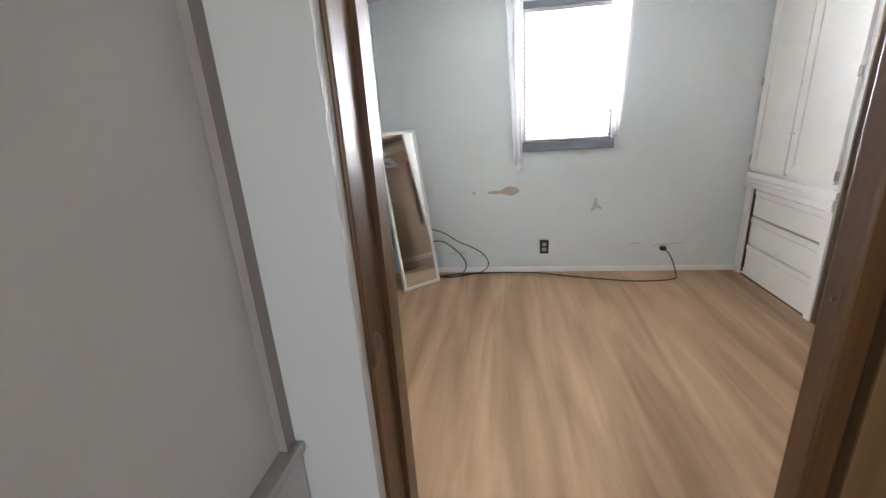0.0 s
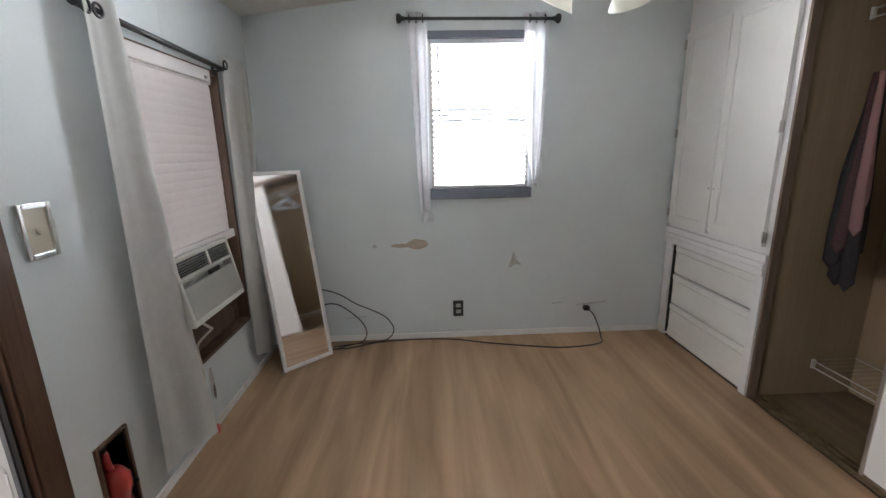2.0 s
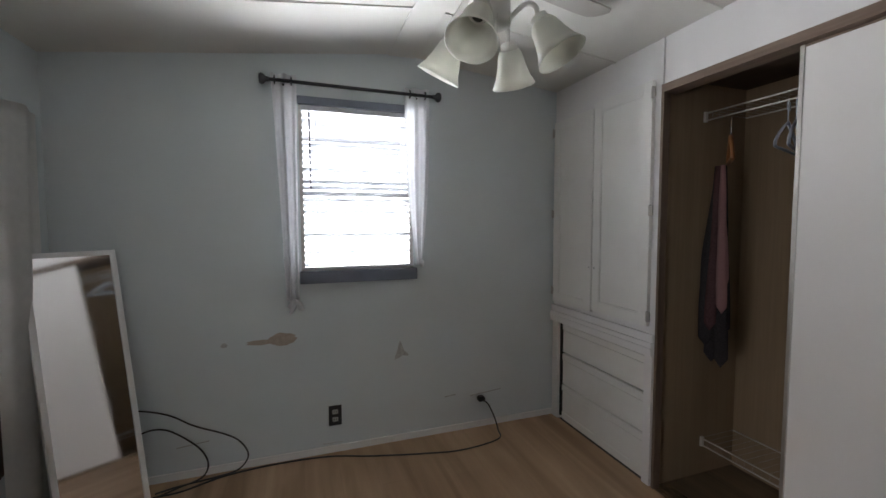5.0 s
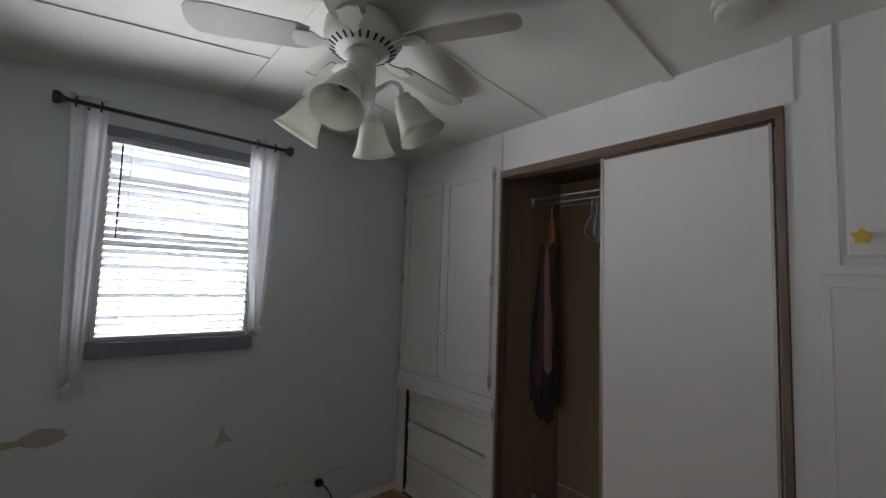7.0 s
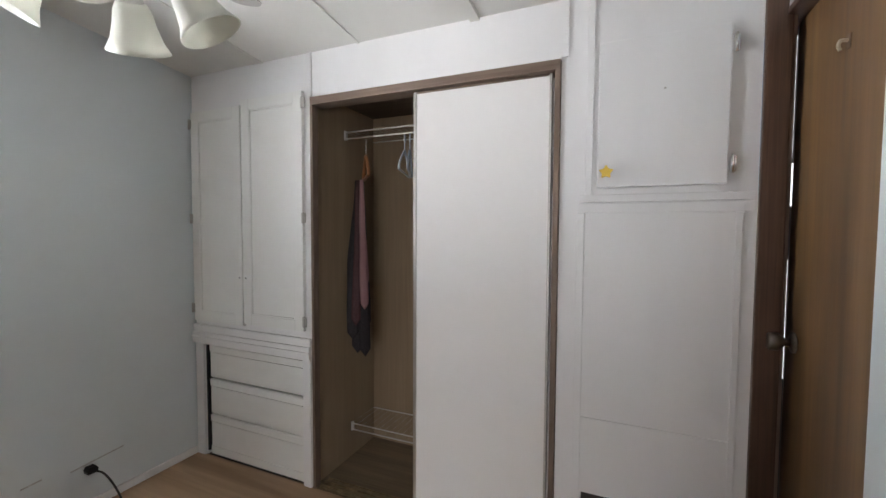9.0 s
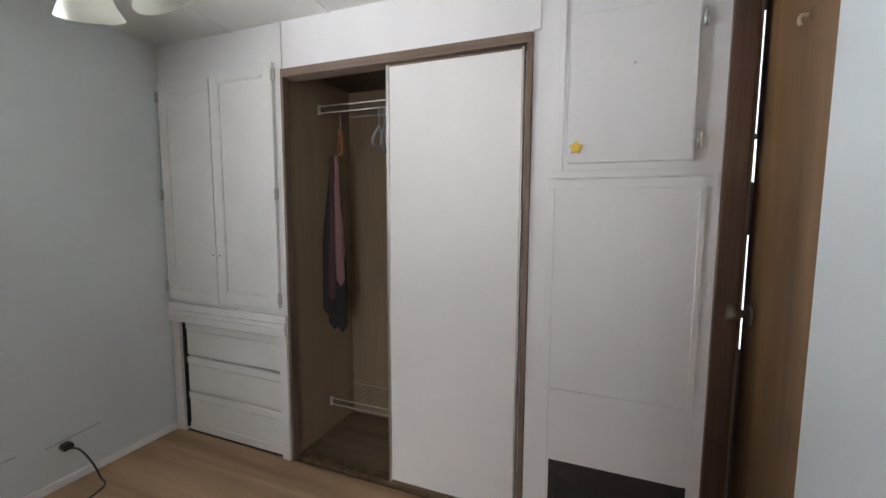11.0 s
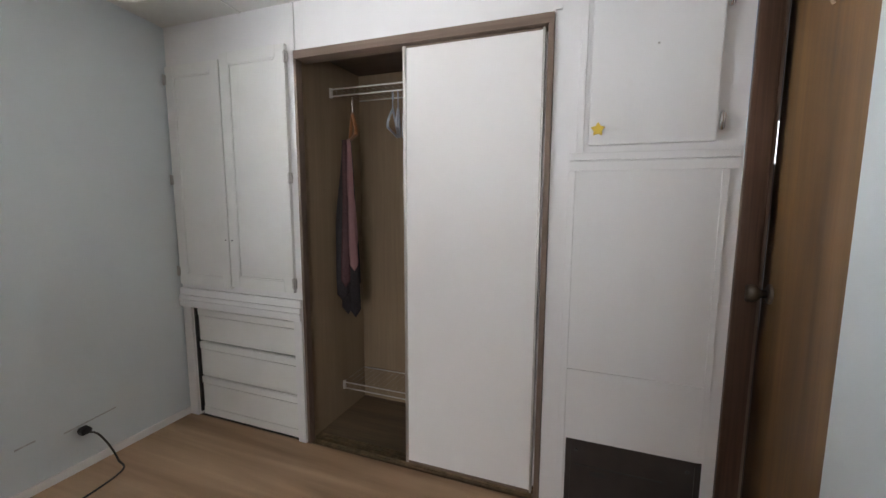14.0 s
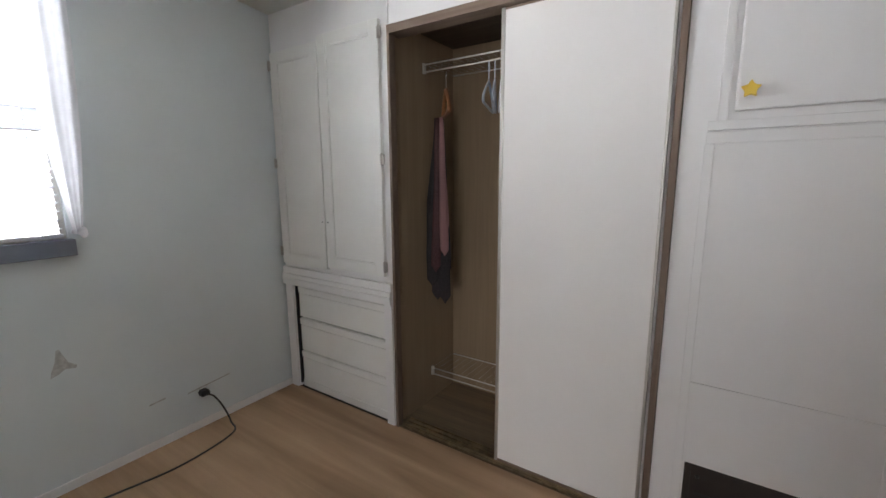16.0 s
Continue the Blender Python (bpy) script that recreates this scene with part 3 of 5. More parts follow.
def porch_window():
    w = thing("window_3", (-3.08, 2.79, 0.08), "bright porch window with white blinds", "window")
    tagged(w, kind="structure")
    part("window_frame", boxes((-3.42, -3.38, 2.735, 2.80, 0.10, 1.25), (-2.78, -2.70, 2.735, 2.80, 0.10, 1.25), (-3.38, -2.78, 2.735, 2.80, 1.21, 1.25), bevel=0.003), TRIM, w)
    part("window_sill", one(-3.44, -2.68, 2.68, 2.80, 0.075, 0.10, 0.004), WHITE, w, "white porch window sill")
    b = thing("window_blind", (-3.08, 2.755, 0.1), "white slatted blind in the porch window", "blind")
    me = mesh_of("slat", slat(-3.37, -2.79, 0.045, radians(-35)), SLAT)
    for i in range(26):
        ob = new("slat", me)
        ob.parent = b
        ob.matrix_parent_inverse = Matrix.Translation(-b.location)
        ob.matrix_basis = pose(0, 2.765, 0.13 + i * 0.042)


porch_window()


def washer():
    x0, x1, y0, y1, zt = -0.715, -0.145, 1.345, 2.02, 0.555
    w = thing("washing_machine", (-0.52, 1.70, PZ), "white top-loading washing machine with its lid raised", "washing machine")
    bm = boxes((x0, x0 + 0.012, y0 + 0.02, y1, PZ, zt - 0.03), (x1 - 0.012, x1, y0 + 0.02, y1, PZ, zt - 0.03), (x0 + 0.012, x1 - 0.012, y0 + 0.02, y0 + 0.032, PZ, zt - 0.03),
               (x0 + 0.012, x1 - 0.012, y1 - 0.012, y1, PZ, zt - 0.03), (x0 + 0.012, x1 - 0.012, y0 + 0.032, y1 - 0.012, PZ, PZ + 0.02), bevel=0.003)
    part("cabinet", bm, APPLIANCE, w)
    # front panel with pressed outline
    fp = part("front_panel", one(x0 + 0.01, x1 - 0.01, y0 + 0.008, y0 + 0.022, PZ + 0.05, zt - 0.05, 0.01), APPLIANCE, w)
    for za, zb in ((zt - 0.28, zt - 0.12), (zt - 0.52, zt - 0.34)):
        xa, xb, r = x0 + 0.05, x1 - 0.05, 0.035
        ring_pts = [(xc + r * math.cos(a), y0 + 0.010, zc + r * math.sin(a)) for xc, zc, a0 in ((xb - r, zb - r, 0), (xa + r, zb - r, 90), (xa + r, za + r, 180), (xb - r, za + r, 270))
                    for a in (radians(a0 + 22.5 * k) for k in range(5))]
        part("pressed_outline", tube(bmesh.new(), ring_pts + ring_pts[:1], 0.005, 6), APPLIANCE, fp)
    # top deck with a round tub mouth
    cx, cy, r = -0.375, 1.61, 0.205
    bm = bmesh.new()
    n = 48
    outer, inner, low = [], [], []
    for k in range(n):
        a = 2 * math.pi * k / n
        d = Vector((math.cos(a), math.sin(a)))
        s = min(((x1 if d.x > 0 else x0) - cx) / d.x if abs(d.x) > 1e-6 else 9, ((y1 if d.y > 0 else y0) - cy) / d.y if abs(d.y) > 1e-6 else 9)
        outer.append(bm.verts.new((cx + d.x * s, cy + d.y * s, zt)))
        inner.append(bm.verts.new((cx + d.x * r, cy + d.y * r, zt - 0.006)))
        low.append(bm.verts.new((cx + d.x * (r - 0.008), cy + d.y * (r - 0.008), zt - 0.035)))
    skirt = [bm.verts.new((v.co.x, v.co.y, zt - 0.045)) for v in outer]
    for k in range(n):
        j = (k + 1) % n
        bm.faces.new((outer[k], outer[j], inner[j], inner[k]))
        bm.faces.new((inner[k], inner[j], low[j], low[k])).smooth = True
        bm.faces.new((skirt[k], skirt[j], outer[j], outer[k]))
    part("top_deck", bm, APPLIANCE, w)
    part("tub_rim", lathe(bmesh.new(), [(0.184, -0.006), (0.176, 0.002), (0.168, -0.004), (0.164, -0.05), (0.164, -0.30), (0.0, -0.30)], 36, (cx, cy, zt - 0.055)), STEEL, w, "grey steel tub")
    # dark ring paints the shade in the gap between deck and tub
    part("tub_gap_ring", lathe(bmesh.new(), [(0.199, 0.018), (0.192, 0.0), (0.183, -0.010), (0.199, -0.012)], 36, (cx, cy, zt - 0.055)), DARK, w, "dark ring standing for the shaded gap round the tub")
    # lid standing up at a slant, with its thick rounded lower edge
    A, B = Vector((-0.305, 1.395)), Vector((-0.175, 1.86))
    u = (B - A).normalized()
    m = Matrix(((u.x, -u.y, 0, A.x), (u.y, u.x, 0, A.y), (0, 0, 1, 0), (0, 0, 0, 1)))
    bm = slab(bmesh.new(), [(0.0, zt + 0.02), (0.47, zt + 0.02), (0.46, zt + 0.27), (0.42, zt + 0.31), (0.05, zt + 0.31), (0.01, zt + 0.27)], "y", -0.008, 0.008)
    bm.transform(m)
    lid = part("lid", bm, APPLIANCE, w, "raised white lid")
    bm = tube(bmesh.new(), curve_points([(-0.04, -0.025, zt + 0.012), (-0.005, -0.035, zt + 0.020), (0.05, -0.028, zt + 0.040), (0.12, -0.02, zt + 0.075), (0.20, -0.014, zt + 0.12)]), 0.015, 10)
    bm.transform(m)
    part("lid_lip", bm, APPLIANCE, lid)
    con = part("console", slab(bmesh.new(), [(x0 + 0.0, zt), (x0 + 0.085, zt), (x0 + 0.05, zt + 0.15), (x0 + 0.0, zt + 0.15)], "y", 1.625, y1 - 0.01), APPLIANCE, w, "control console")
    part("dial", lathe(bmesh.new(), [(0.0, 0.02), (0.03, 0.02), (0.035, 0.0)], 16, (x0 + 0.066, 1.86, zt + 0.08), Matrix.Rotation(radians(80), 4, "Y")), ACGREY, con)


washer()


def wire_rack():
    r = thing("wire_rack", (-2.62, 2.72, 1.0), "thin black wire rack hung on the panelled wall", "rack")
    bm = bmesh.new()
    for z in (1.06, 1.14):
        tube(bm, [(-2.72, 2.60, z), (-2.30, 2.60, z), (-2.30, 2.74, z), (-2.72, 2.74, z), (-2.72, 2.60, z)], 0.0025, 6)
    part("basket", bm, ROD, r)
    for x in (-2.62, -2.45):
        part("hoop", tube(bmesh.new(), curve_points([(x - 0.06, 2.60, 1.06), (x - 0.05, 2.60, 0.90), (x, 2.60, 0.85), (x + 0.05, 2.60, 0.90), (x + 0.06, 2.60, 1.06)]), 0.0025, 6), ROD, r)
    part("back_loop", tube(bmesh.new(), curve_points([(-2.60, 2.74, 1.06), (-2.58, 2.74, 1.28), (-2.51, 2.74, 1.36), (-2.44, 2.74, 1.28), (-2.42, 2.74, 1.06)]), 0.0025, 6), ROD, r)


wire_rack()

# ---------------------------------------------------------------- hall before the bedroom
structure("hall_wall_west", boxes((0.50, 0.592, -2.2, 0.185, 0, 2.3)), HALLPAINT, "off-white hall wall", "wall")
structure("hall_wall_north", boxes((0.50, 0.731, 0.185, 0.212, 0, 2.3)), HALLPAINT, "off-white strip of hall wall beside the doorway", "wall")
structure("hall_wainscot", boxes((0.592, 0.614, -1.6, 0.183, 0, 0.805), bevel=0.002), HALLPAINT, "white wainscot panel in the hall", "trim")
structure("hall_wainscot_cap", boxes((0.592, 0.622, -1.6, 0.183, 0.806, 0.822), bevel=0.003), STEEL, "grey cap strip of the wainscot", "trim")
structure("hall_corner_trim", boxes((0.592, 0.606, 0.160, 0.185, 0.82, 2.2)), HALLTRIM, "narrow corner trim in the hall", "trim")
structure("hall_wall_east", boxes((1.46, 1.53, -2.2, 0.21, 0, 2.3)), DOORWOOD, "brown wood panelled hall wall", "wall")
# out of view; its window opening is added to go with the hall lamp
structure("hall_wall_end", wall_y(bmesh.new(), -2.08, -2.0, 0.592, 1.46, 0, 2.3, [(0.66, 1.40, 0.8, 1.95)]), HALLPAINT, "unseen end wall of the hall with an added opening", "wall")
structure("hall_ceiling", boxes((0.50, 1.53, -2.2, 0.21, 2.2, 2.26)), CEIL, "off-white hall ceiling", "ceiling")
structure("hall_lintel", boxes((0.715, 1.46, 0.17, 0.19, 2.06, 2.2)), HALLPAINT, "wall over the doorway", "wall")

# ---------------------------------------------------------------- built-ins on the closet wall
def moulded_door(parent_name, y0, y1, z0, z1, mat, label, hinge_y=None, hinge_z=(), x=W, rail=0.055, depth=0.022):
    """A flat-panel cabinet door on the wall face: frame proud, field set back."""
    d = thing(parent_name, (x - 0.01, (y0 + y1) / 2, z0), label, "cabinet door")
    bm = boxes((x - depth, x - 0.001, y0, y0 + rail, z0, z1), (x - depth, x - 0.001, y1 - rail, y1, z0, z1),
               (x - depth, x - 0.001, y0 + rail, y1 - rail, z0, z0 + rail), (x - depth, x - 0.001, y0 + rail, y1 - rail, z1 - rail, z1), bevel=0.002)
    part("frame", bm, mat, d)
    part("field", boxes((x - depth + 0.007, x - 0.001, y0 + rail, y1 - rail, z0 + rail, z1 - rail)), mat, d)
    m = 0.008
    ya, yb, za, zb = y0 + rail, y1 - rail, z0 + rail, z1 - rail
    part("bead", boxes((x - depth + 0.001, x - depth + 0.008, ya, ya + m, za, zb), (x - depth + 0.001, x - depth + 0.008, yb - m, yb, za, zb),
                       (x - depth + 0.001, x - depth + 0.008, ya + m, yb - m, za, za + m), (x - depth + 0.001, x - depth + 0.008, ya + m, yb - m, zb - m, zb), bevel=0.002), mat, d)
    for z in hinge_z:
        h = part("hinge", one(x - depth - 0.004, x - depth + 0.004, hinge_y - 0.012, hinge_y + 0.012, z - 0.025, z + 0.025, 0.002), CHROME if mat is WHITE else STEEL, d, "small metal hinge")
        part("hinge_pin", tube(bmesh.new(), [(x - depth - 0.005, hinge_y, z - 0.028), (x - depth - 0.005, hinge_y, z + 0.028)], 0.004, 8), STEEL, h)
    return d


moulded_door("cabinet_door", 2.602, 2.985, 0.787, 1.965, CREAM, "tall cream-white cupboard door with recessed panel", 2.990, (0.86, 1.37, 1.90))
moulded_door("cabinet_door", 2.184, 2.594, 0.800, 1.990, CREAM, "tall cream-white cupboard door with recessed panel", 2.177, (0.85, 1.37, 1.93))
for y in (2.575, 2.62):
    solid("screw_hole", lathe(bmesh.new(), [(0.0, 0.0), (0.004, 0.0), (0.0035, 0.0015), (0.0, 0.0018)], 10, (W - 0.0218, y, 1.05), Matrix.Rotation(radians(-90), 4, "Y")), DARK,
          "tiny dark screw hole in the cupboard door", "hole")

ledge = structure("cabinet_ledge", boxes((W - 0.030, W, 2.147, YF - 0.002, 0.658, 0.725), (W - 0.036, W, 2.147, YF - 0.002, 0.690, 0.700), (W - 0.022, W, 2.147, YF - 0.002, 0.725, 0.765), bevel=0.003), WHITE,
                  "white ledge moulding above the drawers", "trim")
structure("cabinet_stiles", boxes((W - 0.016, W, 2.150, 2.198, 0, 0.658), (W - 0.016, W, 2.928, YF - 0.011, 0, 0.658), bevel=0.002), WHITE, "white drawer stiles", "trim")
# near-black sheet and strips put the shade of the drawer gaps into colour
structure("drawer_gap_shade", boxes((W + 0.034, W + 0.040, 2.19, YF, 0, 0.75), (W + 0.001, W + 0.034, 2.914, 2.9245, 0.021, 0.654), (W + 0.001, W + 0.034, 2.206, 2.912, 0.0, 0.006)), DARK, "near-black sheets painting the shade inside the drawer case", "wall")
structure("drawer_case_side", boxes((W + 0.03, W + 0.31, 2.165, 2.19, 0, 2.2)), CLOSETPANEL, "side panel between closet and drawers", "wall")


def drawer(z0, z1, tilt):
    d = thing("drawer", (W, 2.56, z0), "cream-white drawer front with a routed finger lip", "drawer", "stacked drawers")
    y0, y1 = 2.206, 2.892
    part("front", one(W + 0.001, W + 0.022, y0, y1, z0 + 0.006, z1 - 0.05, 0.003), CREAM, d)
    part("finger_lip", slab(bmesh.new(), [(W + 0.006, z1 - 0.050), (W - 0.003, z1 - 0.044), (W - 0.004, z1 - 0.010), (W + 0.004, z1 - 0.004), (W + 0.022, z1 - 0.006), (W + 0.022, z1 - 0.052)],
                            "y", y0, y1), CREAM, d)
    if z0 < 0.1:
        part("toe_band", one(W - 0.003, W + 0.004, y0, y1, z0 + 0.006, z0 + 0.050, 0.002), CREAM, d)
    part("drawer_box", one(W + 0.022, W + 0.033, y0 + 0.02, y1 - 0.02, z0 + 0.02, z1 - 0.03), CLOSETPANEL, d)
    d.rotation_euler = (radians(tilt), 0, 0)


for za, zb, tl in ((0.006, 0.247, 0.1), (0.243, 0.455, 0.2), (0.455, 0.654, 0.1)):
    drawer(za, zb, tl)

# closet
structure("closet_wall_north", boxes((W + 0.03, 3.30, 2.141, 2.165, 0, 2.02)), CLOSETPANEL, "tan wood closet side panel", "wall")
structure("closet_wall_south", boxes((W + 0.03, 3.30, 0.93, 0.955, 0, 2.02)), CLOSETPANEL, "tan wood closet side panel", "wall")
structure("closet_wall_back", boxes((3.27, 3.30, 0.955, 2.141, 0, 2.02)), CLOSETPANEL, "tan wood closet back panel", "wall")
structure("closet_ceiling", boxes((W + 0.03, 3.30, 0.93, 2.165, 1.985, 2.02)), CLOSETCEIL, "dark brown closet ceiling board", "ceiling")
structure("closet_floor", boxes((W + 0.028, 3.27, 0.955, 2.141, -0.03, 0.006)), CLOSETFLOOR, "worn brown closet floor", "floor")
structure("closet_frame", boxes((W - 0.012, W + 0.030, 2.126, 2.141, 0, 1.918), (W - 0.012, W + 0.03, 0.957, 0.978, 0, 1.918), bevel=0.002), CLOSETTRIM, "taupe wood closet opening trim", "trim")
structure("closet_frame_head", boxes((W - 0.012, W + 0.075, 0.957, 2.141, 1.918, 1.955), bevel=0.002), CLOSETTRIM_Y, "taupe wood closet head trim", "trim")
structure("closet_track", boxes((W + 0.004, W + 0.075, 0.985, 2.112, 0.0, 0.010), (W + 0.012, W + 0.016, 0.985, 2.112, 0.010, 0.018), (W + 0.042, W + 0.046, 0.985, 2.112, 0.010, 0.018),
                                (W + 0.072, W + 0.075, 0.985, 2.112, 0.010, 0.018)), TRACK, "dull metal sliding door track", "track")
structure("closet_jamb_return", boxes((W + 0.03, W + 0.10, 0.957, 0.972, 0, 1.918)), DARK, "dark side channel of the closet opening", "trim")


def sliding_door(x, y0, y1, name_label):
    d = thing("sliding_door", (x, (y0 + y1) / 2, 0.02), name_label, "sliding door")
    part("panel", one(x - 0.008, x + 0.006, y0 + 0.010, y1 - 0.014, 0.030, 1.908, 0.001), SLIDE, d)
    part("edge_strip", boxes((x - 0.012, x + 0.010, y0, y0 + 0.010, 0.020, 1.914), bevel=0.002), STEEL, d, "pale metal pull edge")
    part("edge_strip", boxes((x - 0.012, x + 0.010, y1 - 0.015, y1, 0.020, 1.914), bevel=0.002), STEEL, d, "pale metal pull edge")
    part("bottom_strip", boxes((x - 0.010, x + 0.008, y0 + 0.015, y1 - 0.015, 0.020, 0.031)), CLOSETTRIM_Y, d)
    part("top_strip", boxes((x - 0.010, x + 0.008, y0 + 0.015, y1 - 0.015, 1.906, 1.914)), CLOSETTRIM_Y, d)


sliding_door(W + 0.022, 0.990, 1.585, "plain white sliding closet door with metal edge")
sliding_door(W + 0.056, 0.975, 1.550, "second white sliding closet door pushed behind")


def wire_shelf(y0, y1, x0, x1, z, label):
    s = thing("wire_shelf", ((x0 + x1) / 2, (y0 + y1) / 2, z), label, "wire shelf", "closet wire shelves")
    bm = bmesh.new()
    for x, dz in ((x0, 0.0), (x0, -0.035), (x1, 0.0)):
        tube(bm, [(x, y0, z + dz), (x, y1, z + dz)], 0.0038, 6)
    part("rail", bm, WIRE, s)
    bm = bmesh.new()
    n = int((y1 - y0) / 0.036)
    for i in range(n + 1):
        y = y0 + (y1 - y0) * i / n
        tube(bm, [(x0, y, z - 0.035), (x0, y, z + 0.003), (x1, y, z + 0.003)], 0.0005, 4, False)
    tagged(part("cross_wire", bm, WIRE, s), kind="stuff")
    part("wall_clip", boxes((x0 - 0.006, x0 + 0.012, y1 - 0.006, y1 + 0.006, z - 0.042, z + 0.008), bevel=0.002), WIRE, s)


wire_shelf(0.96, 2.132, 2.98, 3.262, 1.842, "white wire closet shelf with hanging rail")
wire_shelf(0.96, 2.132, 3.03, 3.262, 0.20, "low white wire closet shelf above the floor")


def hanger(y, mat, label, drop=0.0, turn=0.0, w=0.21):
    h = thing("coat_hanger", (0, 0, 0), label, "hanger", "closet hangers")
    top = curve_points([(0.022, 0, -0.012), (0.02, 0, 0.012), (0, 0, 0.024), (-0.018, 0, 0.008), (-0.004, 0, -0.02), (0, 0, -0.06)], 5)
    part("hook", tube(bmesh.new(), top, 0.003, 6), CHROME if mat is ORANGE else mat, h)
    part("body", tube(bmesh.new(), curve_points([(0, 0, -0.06), (w * 0.5, 0, -0.10), (w * 0.93, 0, -0.145), (w, 0, -0.165), (w * 0.9, 0, -0.175), (0, 0, -0.175), (-w * 0.9, 0, -0.175), (-w, 0, -0.165),
                                                 (-w * 0.93, 0, -0.145), (-w * 0.5, 0, -0.10), (0, 0, -0.06)], 4), 0.006 if mat is not ORANGE else 0.010, 6), mat, h)
    h.matrix_basis = pose(2.98, y, 1.807 - 0.02 - drop, 0, 0, turn)
    return h


hanger(2.00, ORANGE, "orange wooden hanger holding neckties", 0.02, 40, 0.12)
for i, (y, mat) in enumerate(((1.765, HANGER), (1.735, HANGER), (1.70, HANGER_W), (1.665, HANGER))):
    hanger(y, mat, "pale blue-grey plastic coat hanger" if mat is HANGER else "white plastic coat hanger", 0.01, 27 + (i - 1.5) * 5, 0.17)


def necktie(off, out, length, mat, label, wide=0.045):
    """A tie folded over the hanger bar: two tails that spread downwards to pointed ends."""
    base, side, front = Vector((2.962, 2.030, 1.575)), Vector((-0.57, 0.82, 0)), Vector((-0.82, -0.57, 0))
    t = thing("necktie", base + side * off, label, "necktie", "neckties on the hanger")
    for k, cut in enumerate((1.0, 0.84)):
        bm = bmesh.new()
        ln = length * cut
        rows = []
        n = 22
        for i in range(n + 1):
            f = i / n
            w = wide * (0.42 + 0.58 * min(1, f * 1.25)) * 0.5 * min(1.0, (1 - f) * ln / 0.035 + 0.04)
            mid = base + side * (off * (0.30 + 0.70 * min(1, f * 1.7)) + 0.004 * math.sin(f * 6 + off * 90 + k)) + front * (out - 0.014 * k + 0.004 * math.sin(f * 4 + k))
            rows.append([bm.verts.new(mid + side * (u * w) + front * (0.004 * (1 - u * u)) - Vector((0, 0, f * ln))) for u in (-1, -0.5, 0, 0.5, 1)])
        for a, b in zip(rows, rows[1:]):
            for j in range(4):
                bm.faces.new((a[j], a[j + 1], b[j + 1], b[j])).smooth = True
        bmesh.ops.solidify(bm, geom=bm.faces[:], thickness=0.003)
        part("tail", bm, mat, t)
    return t


necktie(0.036, 0.0, 0.86, TIE_DARK, "dark patterned necktie over the hanger", 0.062)
necktie(0.018, 0.016, 0.78, TIE_RED, "maroon patterned necktie over the hanger", 0.048)
necktie(-0.022, 0.036, 0.69, TIE_PINK, "dusty pink silk necktie over the hanger", 0.044)
necktie(-0.026, 0.004, 0.955, TIE_DARK, "dark patterned necktie over the hanger", 0.060)
necktie(0.010, -0.018, 0.94, TIE_DARK, "dark patterned necktie over the hanger", 0.066)

# panelled wall to the side of the closet
def flat_door():
    d = thing("cabinet_door", (W - 0.01, 0.62, 1.476), "flat white upper cupboard door with yellow star knob", "cabinet door")
    part("slab", one(W - 0.020, W - 0.001, 0.421, 0.822, 1.470, 1.985, 0.005), WHITE, d)
    for z in (1.534, 1.917):
        h = part("hinge", one(W - 0.024, W - 0.008, 0.400, 0.416, z - 0.026, z + 0.026, 0.003), CHROME, d, "small chrome hinge")
        part("hinge_pin", tube(bmesh.new(), [(W - 0.024, 0.410, z - 0.03), (W - 0.024, 0.410, z + 0.03)], 0.0045, 8), CHROME, h)


flat_door()


def star_knob():
    k = thing("star_knob", (W - 0.03, 0.79, 1.52), "yellow star-shaped cupboard knob", "knob")
    pts = [((0.026 if i % 2 == 0 else 0.0145) * math.sin(i * math.pi / 5) + 0.79, (0.026 if i % 2 == 0 else 0.0145) * math.cos(i * math.pi / 5) + 1.522) for i in range(10)]
    bm = slab(bmesh.new(), pts, "x", W - 0.052, W - 0.040)
    bmesh.ops.bevel(bm, geom=bm.edges[:], offset=0.002, segments=2, affect="EDGES")
    part("star", bm, YELLOW, k)
    part("stem", lathe(bmesh.new(), [(0.006, 0.0), (0.006, 0.02)], 12, (W - 0.042, 0.79, 1.522), Matrix.Rotation(radians(90), 4, "Y")), YELLOW, k)


star_knob()
solid("screw_hole", lathe(bmesh.new(), [(0.0, 0.0), (0.004, 0.0), (0.0035, 0.0015), (0.0, 0.0018)], 10, (W - 0.0200, 0.61, 1.80), Matrix.Rotation(radians(-90), 4, "Y")), STEEL,
      "tiny screw in the upper cupboard door", "screw")
structure("trim_panel_wall", boxes((W - 0.010, W, 0.838, 0.862, 1.445, 2.17), (W - 0.014, W, 0.345, 0.885, 1.418, 1.445),
                                   (W - 0.008, W, 0.345, 0.885, 1.380, 1.414), (W - 0.008, W, 0.862, 0.888, 0.0, 1.380), (W - 0.008, W, 0.372, 0.392, 0.32, 1.380), bevel=0.002), WHITE,
          "white moulding strips on the panelled wall", "trim")
structure("wall_panel_upper", boxes((W - 0.004, W, 0.392, 0.862, 0.612, 1.380)), WHITE, "white painted flush wall panel", "panel")
structure("wall_panel_lower", boxes((W - 0.0055, W, 0.392, 0.862, 0.318, 0.608)), WHITE, "white painted flush wall panel", "panel")


